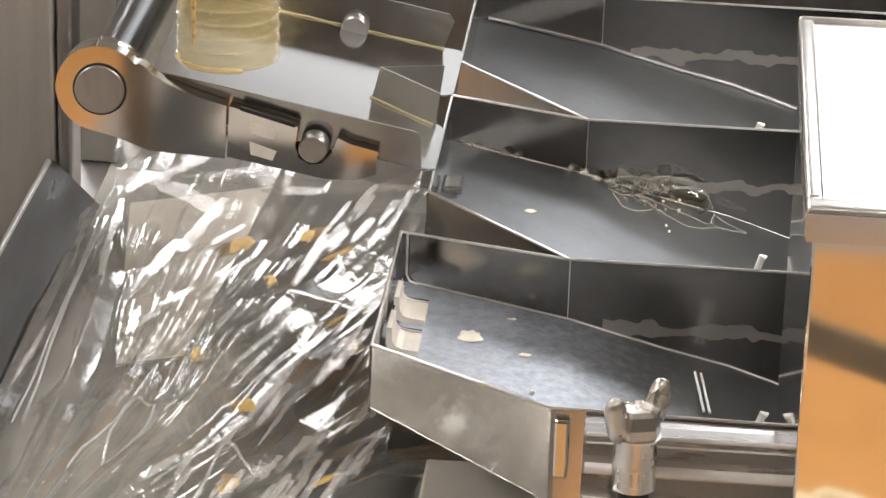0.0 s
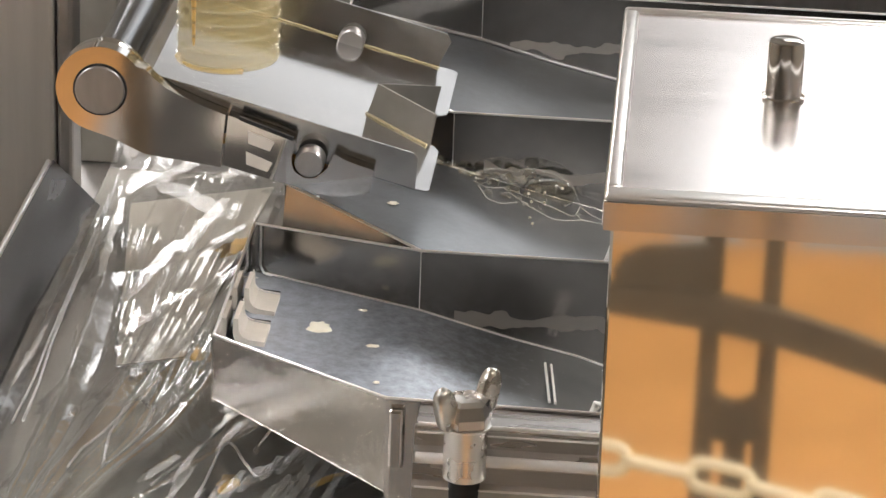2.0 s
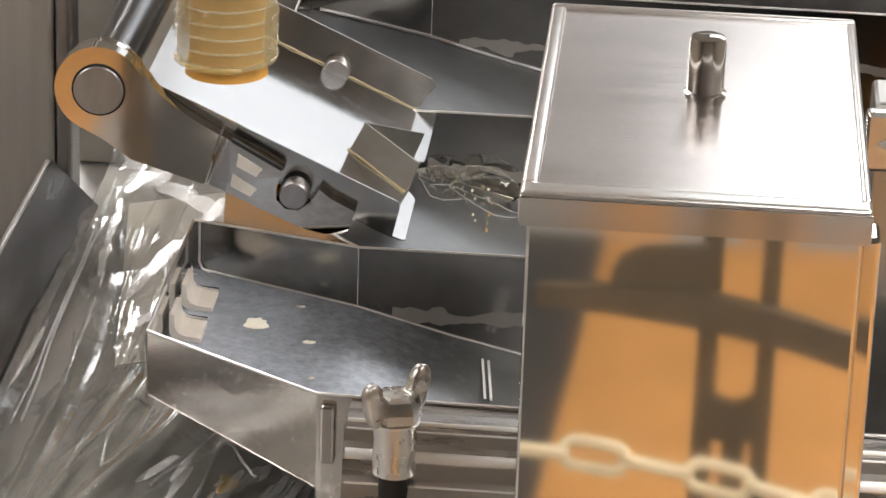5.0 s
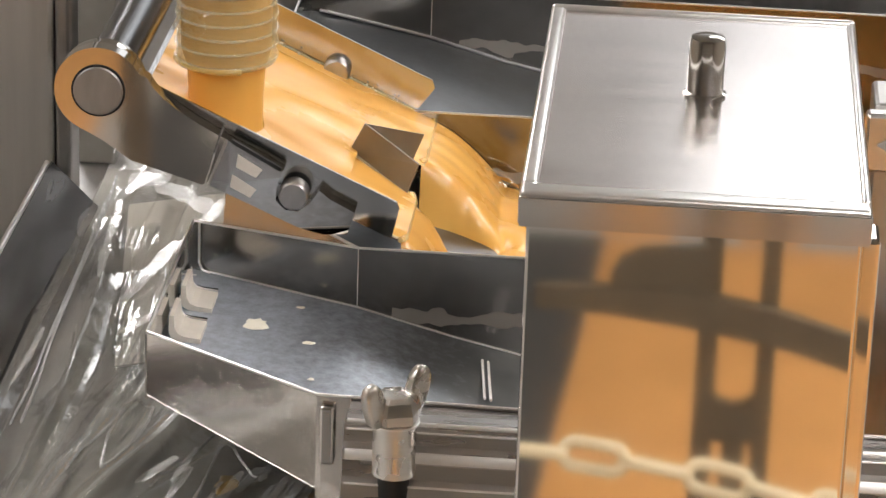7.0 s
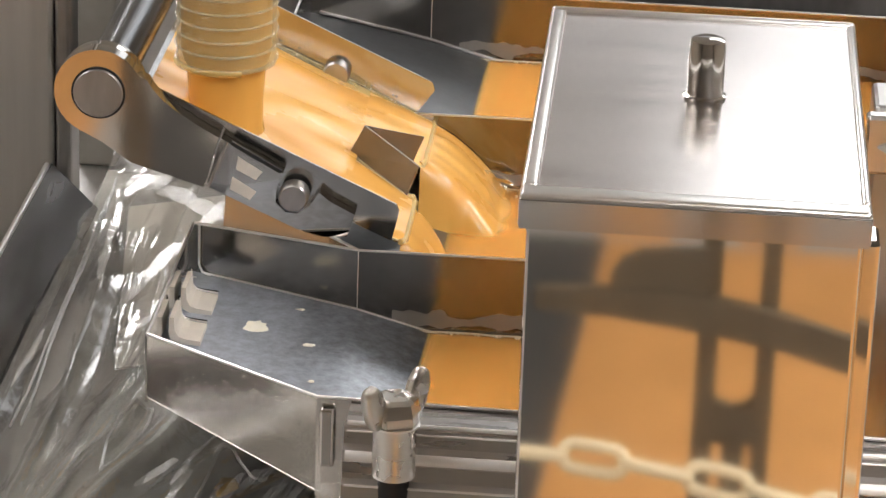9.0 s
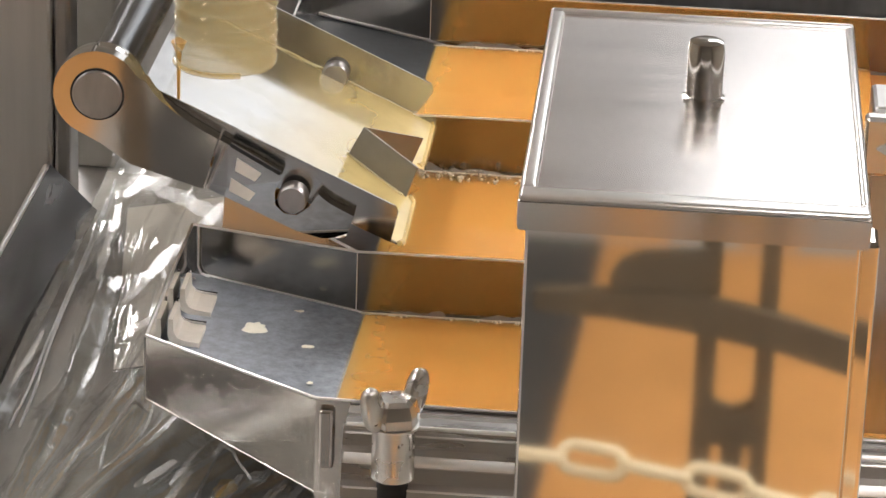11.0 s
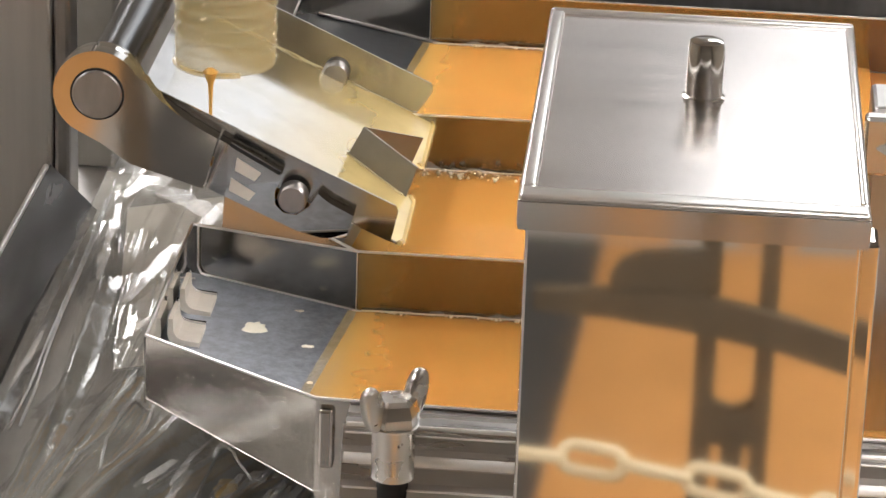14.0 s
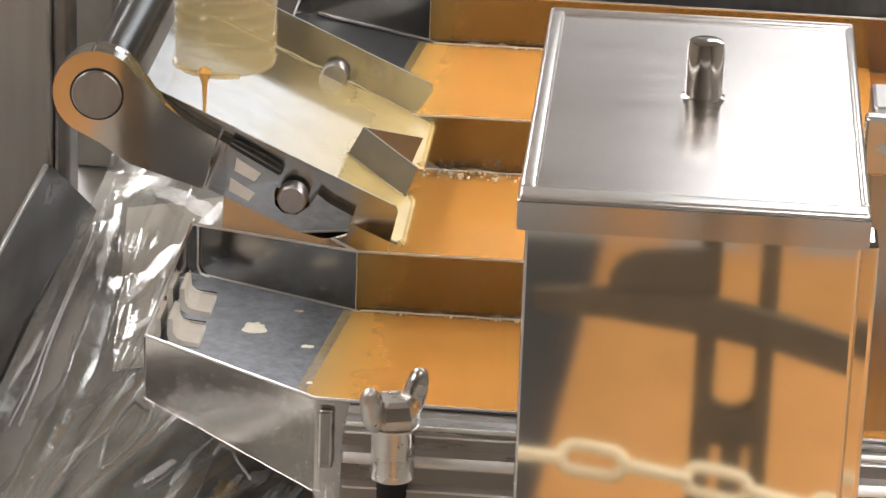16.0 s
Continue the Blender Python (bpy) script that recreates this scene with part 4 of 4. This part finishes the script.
# ---- liquid egg ----
def lane_outline(y0, y1, f_slope, b_slope, x_left):
    """The plan of a lane's liquid, spreading along the slanting walls past the bend."""
    w = XK - x_left
    if w < 0:
        return [(x_left, y0), (0.23, y0), (0.23, y1), (x_left, y1)]
    return [(x_left, y0 + f_slope * w), (XK, y0), (0.20, y0), (0.20, y1), (XK, y1), (x_left, y1 + b_slope * w)]


def egg_pool(y0, y1, f_slope, b_slope):
    """Liquid in a lane: a deep body below, and thin clear layers that thin out up the ramp."""
    e = tagged(part("liquid_egg", prism([(x, y, -0.018) for x, y in lane_outline(y0, y1, f_slope, b_slope, -0.2530)], (0, 0, 0.0125)), POOL), "smooth orange liquid egg filling a tray lane", "liquid", "egg in the lanes")
    bm = bmesh.new()
    for depth in (0.0009, 0.0016, 0.0026, 0.0040):
        bm.faces.new([bm.verts.new((x, y, -depth)) for x, y in lane_outline(y0, y1, f_slope, b_slope, -0.285)])
    below = part("shallows", bm, EGG_DEPTH, e, "clear yellow shallow edge of the egg", closed=False)
    bm = bmesh.new()
    bm.faces.new([bm.verts.new((x, y, -0.0004)) for x, y in lane_outline(y0, y1, f_slope, b_slope, -0.285)])
    above = part("surface", bm, EGG_EDGE, e, "glossy surface of the egg", closed=False)
    return e, (below, above)


pools = [egg_pool(2.3205, 2.6145, 0.667, 0.268), egg_pool(2.6195, 2.9595, 1.05, 0.352), egg_pool(2.9665, 3.33, 1.11, 0.345)]
creeping = [piece for _, pieces in pools for piece in pieces]
pools = [body for body, _ in pools]
for p, (ya, yb) in zip(pools, ((2.34, 2.60), (2.63, 2.945), (2.98, 3.315))):
    rnd = random.Random(int(ya * 100))
    # pale froth colour also paints in the broken glints along the dividers
    line = part("froth", tube([(-0.25 + 0.012 * k, yb + 0.0125, 0.0003 + 0.0008 * rnd.random()) for k in range(36)], 0.0009), FROTH, p, "thin pale line of froth and painted glints", smooth=True)
    mid = ya == 2.63
    for k in range(90 if mid else 44):
        r = (0.0008 + 0.0016 * rnd.random() ** 2) if mid else (0.0007 + 0.0011 * rnd.random() ** 2)
        spread = (0.020 * rnd.random() ** 1.5) if mid else 0.003 * rnd.random()
        part("bubble", ball((-0.235 + 0.20 * rnd.random(), yb + 0.0135 - r - spread, r * 0.5), r), BUBBLE if k % 4 == 0 and mid else FROTH, line, smooth=True)

stream = thing("egg_stream", (-0.3, 2.8, 0.97), "orange liquid egg running down the chute", "liquid")
SO = Vector(stream.location)


def wave_sheet(outline_u, y_lo, y_hi, thick, amp, seed):
    """A layer of liquid on the chute's floor with a lightly rippled top."""
    bm = bmesh.new()
    nu, ny = 40, 26
    rows = []
    for i in range(nu):
        u = outline_u[0] + (outline_u[1] - outline_u[0]) * i / (nu - 1)
        row = []
        for j in range(ny):
            q = j / (ny - 1)
            lo, hi = y_lo(u), y_hi(u)
            y = lo + (hi - lo) * q
            edge = min(1.0, 8 * q, 8 * (1 - q))
            h = thick * edge + amp * edge * noise.noise(Vector((u * 11, y * 26, seed)))
            row.append(bm.verts.new(cl(u, y, FW + 0.0006 + max(h, 0.0))))
        rows.append(row)
    for a, b in zip(rows, rows[1:]):
        for j in range(ny - 1):
            bm.faces.new((a[j], a[j + 1], b[j + 1], b[j]))
    return bm


def rel(ob_bm, name, mat, label=""):
    return part(name, ob_bm, mat, stream, label, smooth=True)


layer = rel(wave_sheet((0.035, 0.226), lambda u: YF + 0.004, lambda u: YB - 0.003, 0.0045, 0.0045, 1.0), "flow_layer", EGG_PALE)
layer_f = rel(wave_sheet((0.222, 0.286), lambda u: YF + 0.004, lambda u: 2.788 - (u - 0.222) * 0.42, 0.004, 0.003, 3.0), "flow_layer", EGG_PALE)
layer_b = rel(wave_sheet((0.222, 0.286), lambda u: 2.802 + (u - 0.222) * 0.62, lambda u: YB - 0.002, 0.004, 0.003, 5.0), "flow_layer", EGG_PALE)
lipdrops = []
residue = rel(wave_sheet((0.05, 0.2208), lambda u: YF + 0.003, lambda u: YB - 0.003, 0.0003, 0.0001, 7.0), "egg_film", RESID, "thin yellow film of egg")
residue_f = rel(wave_sheet((0.2208, 0.2885), lambda u: YF + 0.003, lambda u: 2.792 - (u - 0.2208) * 0.40, 0.0003, 0.0001, 8.0), "egg_film", RESID, "thin yellow film of egg")
residue_b = rel(wave_sheet((0.2208, 0.2885), lambda u: 2.795 + (u - 0.2208) * 0.68, lambda u: YB + 0.002, 0.0003, 0.0001, 9.0), "egg_film", RESID, "thin yellow film of egg")
for ya, yb in ((YF + 0.002, 2.764), (2.845, YB + 0.003)):
    lipdrop = rel(tube([cl(0.2875 - 0.004 * (k in (0, 12)), ya + (yb - ya) * k / 12, FW + 0.0004 + 0.0006 * math.sin(k * 2.2)) for k in range(13)], 0.0028), "lip_bead", EGG_FILM, "bead of egg along the lip")
    lipdrops.append(lipdrop)
column = rel(lathe([(0.036, 0.945), (0.032, 0.965), (0.032, 0.985), (0.034, 1.015), (0.0390, 1.030), (0.0390, 1.32)], Matrix.Translation((HX, HY, 0)), 36), "column", EGG_PALE)

# froth-coloured balls paint in white glints along the back wall joint
glints = []
for k in range(18):
    r = 0.0006 + 0.0010 * rnd.random() ** 2
    gu = 0.085 + 0.165 * rnd.random()
    glints.append(rel(ball(cl(gu, YB - 0.004 - r - 0.005 * rnd.random() ** 3, FW + 0.0040 - r * 0.2), r), "bubble", FROTH))


def ramp_flow():
    """The egg that falls from both lips and runs down the second lane's floor."""
    bm = bmesh.new()
    nx, ny = 110, 90
    rows = []
    lip_x, lip_z = -0.2235, 0.8925
    for i in range(nx):
        q = i / (nx - 1)
        x = -0.2235 + 0.255 * q ** 1.5
        floor_z = ramp_z(x)
        row = []
        for j in range(ny):
            y = 2.6200 + (2.9590 - 2.6200) * j / (ny - 1)
            wob = noise.noise(Vector((x * 30, y * 9, 2.1)))
            hollow = math.exp(-((y - 2.805) / 0.036) ** 4) * math.exp(-((x + 0.195) / 0.045) ** 4)
            h = 0.0110 + 0.005 * noise.noise(Vector((x * 22, y * 26, 3))) - 0.05 * hollow
            for speed_x, speed_z, y_in, y_out in ((0.881, 0.356, 2.846, 3.2), (0.42, 0.17, 2.655, 2.757)):
                fall = max(0.0, (x - lip_x) / speed_x)
                sheet_h = lip_z - speed_z * fall - 4.905 * fall * fall - floor_z + 0.0012 * noise.noise(Vector((x * 8, y * 70, 5)))
                soft = 0.003 + 0.20 * max(0.0, x + 0.195)
                on = 1 / (1 + math.exp(-max(-40, min(40, (y - y_in + 0.55 * max(0.0, x + 0.18) - 0.006 * wob) / soft))))
                on *= 1 / (1 + math.exp(-max(-40, min(40, (y_out - y) / soft))))
                h = max(h, h + on * (sheet_h - h))
            row.append(bm.verts.new((x, y, floor_z + h)))
        rows.append(row)
    for a, b in zip(rows, rows[1:]):
        for j in range(ny - 1):
            bm.faces.new((a[j], a[j + 1], b[j + 1], b[j]))
    return bm


run_off = rel(ramp_flow(), "run_off", EGG_PALE)
drip = tagged(part("egg_drip", lathe([(0.0006, -0.052), (0.0014, -0.047), (0.0017, -0.022), (0.0024, -0.008), (0.0050, -0.001), (0.0068, 0.003), (0.0030, 0.006), (0.0005, 0.007)], None, 18), EGG_PALE, smooth=True),
              "thin strand of egg dripping from the hose", "liquid")
wet_rim = part("wet_edge", tube([(HX + 0.043 * math.cos(a), HY + 0.043 * math.sin(a), HZ + 0.001) for a in [radians(190 + 5.5 * k) for k in range(20)]], 0.0028), EGG_FILM, hose, "egg clinging to the hose's edge", smooth=True)

# ---- what moves ----
SLIDE = [(0, .1763), (0.1, .165), (0.2, .149), (0.3, .124), (0.4, .109), (0.5, .0972), (0.75, .088), (1, .0793), (1.5, .0653), (2, .0512), (2.5, .037), (3, .0228),
         (3.5, .009), (3.8, .002), (4, 0), (4.5, 0), (16, 0)]
TIP = [(0, 10.4), (1.0, 10.4), (1.3, 10.6), (1.5, 11.4), (2, 14.4), (2.5, 17.4), (3, 20.5), (3.5, 23.1), (3.8, 23.9), (4.1, 24.2), (5, 24.2), (16, 24.2)]
LEVEL = [(0, 0.69), (4.6, 0.69), (5.4, 0.72), (6.3, 0.770), (7, 0.795), (7.5, 0.805), (8, 0.817), (8.5, 0.8245), (9, 0.831), (9.3, 0.835), (10.2, 0.842), (11.3, 0.8463), (12.5, 0.8471), (14, 0.8476), (16, 0.8478)]


def motions():
    for ob in (carriage, lidbox):
        at = ob.location.copy()
        walk(ob, [(t, Matrix.Translation(at + Vector((s, 0, 0)))) for t, s in SLIDE])
    walk(chute, [(t, Matrix.Translation(PIV) @ Matrix.Rotation(radians(a - REST), 4, "Y")) for t, a in TIP])
    for p in pools:
        walk(p, [(t, Matrix.Translation((0, 0, z))) for t, z in LEVEL])
    for piece in creeping:
        walk(piece, [(t, Matrix.Translation((dx, 0, 0))) for t, dx in ((0, 0.034), (9.3, 0.034), (10.6, 0.004), (11.3, 0), (16, 0))])
    back = Matrix.Translation(-SO)
    down = cl(-0.004, 0.0, -0.0125) - cl(0, 0, 0)

    def stored(m):
        """Rows for a piece that waits at m below the chute's floor and tips with it."""
        return [(t, back @ Matrix.Translation(PIV) @ Matrix.Rotation(radians(a - REST), 4, "Y") @ Matrix.Translation(-PIV) @ m) for t, a in TIP if t < 4.5]

    # the layers rise through the wet floor as the flow sets in, ripple, and sink as it ends
    for ob, on, off, amp in ((layer, 5.1, 10.2, 0.0010), (layer_f, 5.25, 10.5, 0.0008), (layer_b, 5.25, 10.5, 0.0008), *((g, 5.3, 10.2, 0.0010) for g in glints)):
        down = cl(-0.004, 0.0, -0.0125) - cl(0, 0, 0) if ob not in (layer_f, layer_b) else cl(-0.04, 0.04 if ob is layer_f else -0.04, -0.0125) - cl(0, 0, 0)
        rows = stored(Matrix.Translation(down)) + [(on, back @ Matrix.Translation(down))]
        t, k = on + 0.35, 0
        while t < off:
            rows.append((t, back @ Matrix.Translation(cl(0.0015 * math.sin(k * 2.1), 0.002 * math.sin(k * 1.3), amp * math.sin(k * 1.7)) - cl(0, 0, 0))))
            t, k = t + 0.2, k + 1
        rows += [(off + 0.7, back @ Matrix.Translation(down)), (16, back @ Matrix.Translation(down))]
        walk(ob, rows)
    for ob in (residue, residue_f, residue_b, *lipdrops):
        low = Matrix.Translation(cl(-0.03, 0.03 if ob in (residue, residue_f, lipdrops[0]) else -0.03, -0.007) - cl(0, 0, 0))
        walk(ob, stored(low) + [(5.2, back @ low), (5.6, back), (16, back)])
    walk(column, [(0, back @ Matrix.Translation((0, 0, 0.34))), (4.75, back @ Matrix.Translation((0, 0, 0.34))), (5.1, back), (9.4, back), (9.9, back @ Matrix.Translation((0, 0, 0.05))),
                  (10.4, back @ Matrix.Translation((0, 0, 0.34))), (16, back @ Matrix.Translation((0, 0, 0.34)))])
    low = Matrix.Translation((0.06, 0, -0.07))
    walk(run_off, [(0, back @ low), (5.5, back @ low), (5.8, back), (6.6, back @ Matrix.Translation((0.001, 0, 0.0006))), (7.4, back), (8.2, back @ Matrix.Translation((-0.001, 0, 0))), (9, back),
                   (10.1, back @ Matrix.Translation((-0.002, 0, -0.002))), (10.8, back @ low), (16, back @ low)])
    # the strand creeps round the hose's lower edge
    hung = lambda dx, dy, dz: Matrix.Translation((HX + dx, HY + dy, HZ + dz))
    walk(drip, [(0, hung(-0.030, 0, 0.06)), (10.4, hung(-0.030, 0, 0.06)), (11.2, hung(-0.042, -0.004, 0.004)), (12.1, hung(-0.0400, -0.014, 0.003)), (12.5, hung(-0.0355, -0.023, 0.003)), (12.9, hung(-0.0270, -0.033, 0.002)),
                (13.3, hung(-0.0140, -0.0400, 0.001)), (13.7, hung(-0.0065, -0.0420, 0.001)), (15.6, hung(-0.0070, -0.0420, 0.001)), (16, hung(-0.0115, -0.0410, 0.001))])



motions()
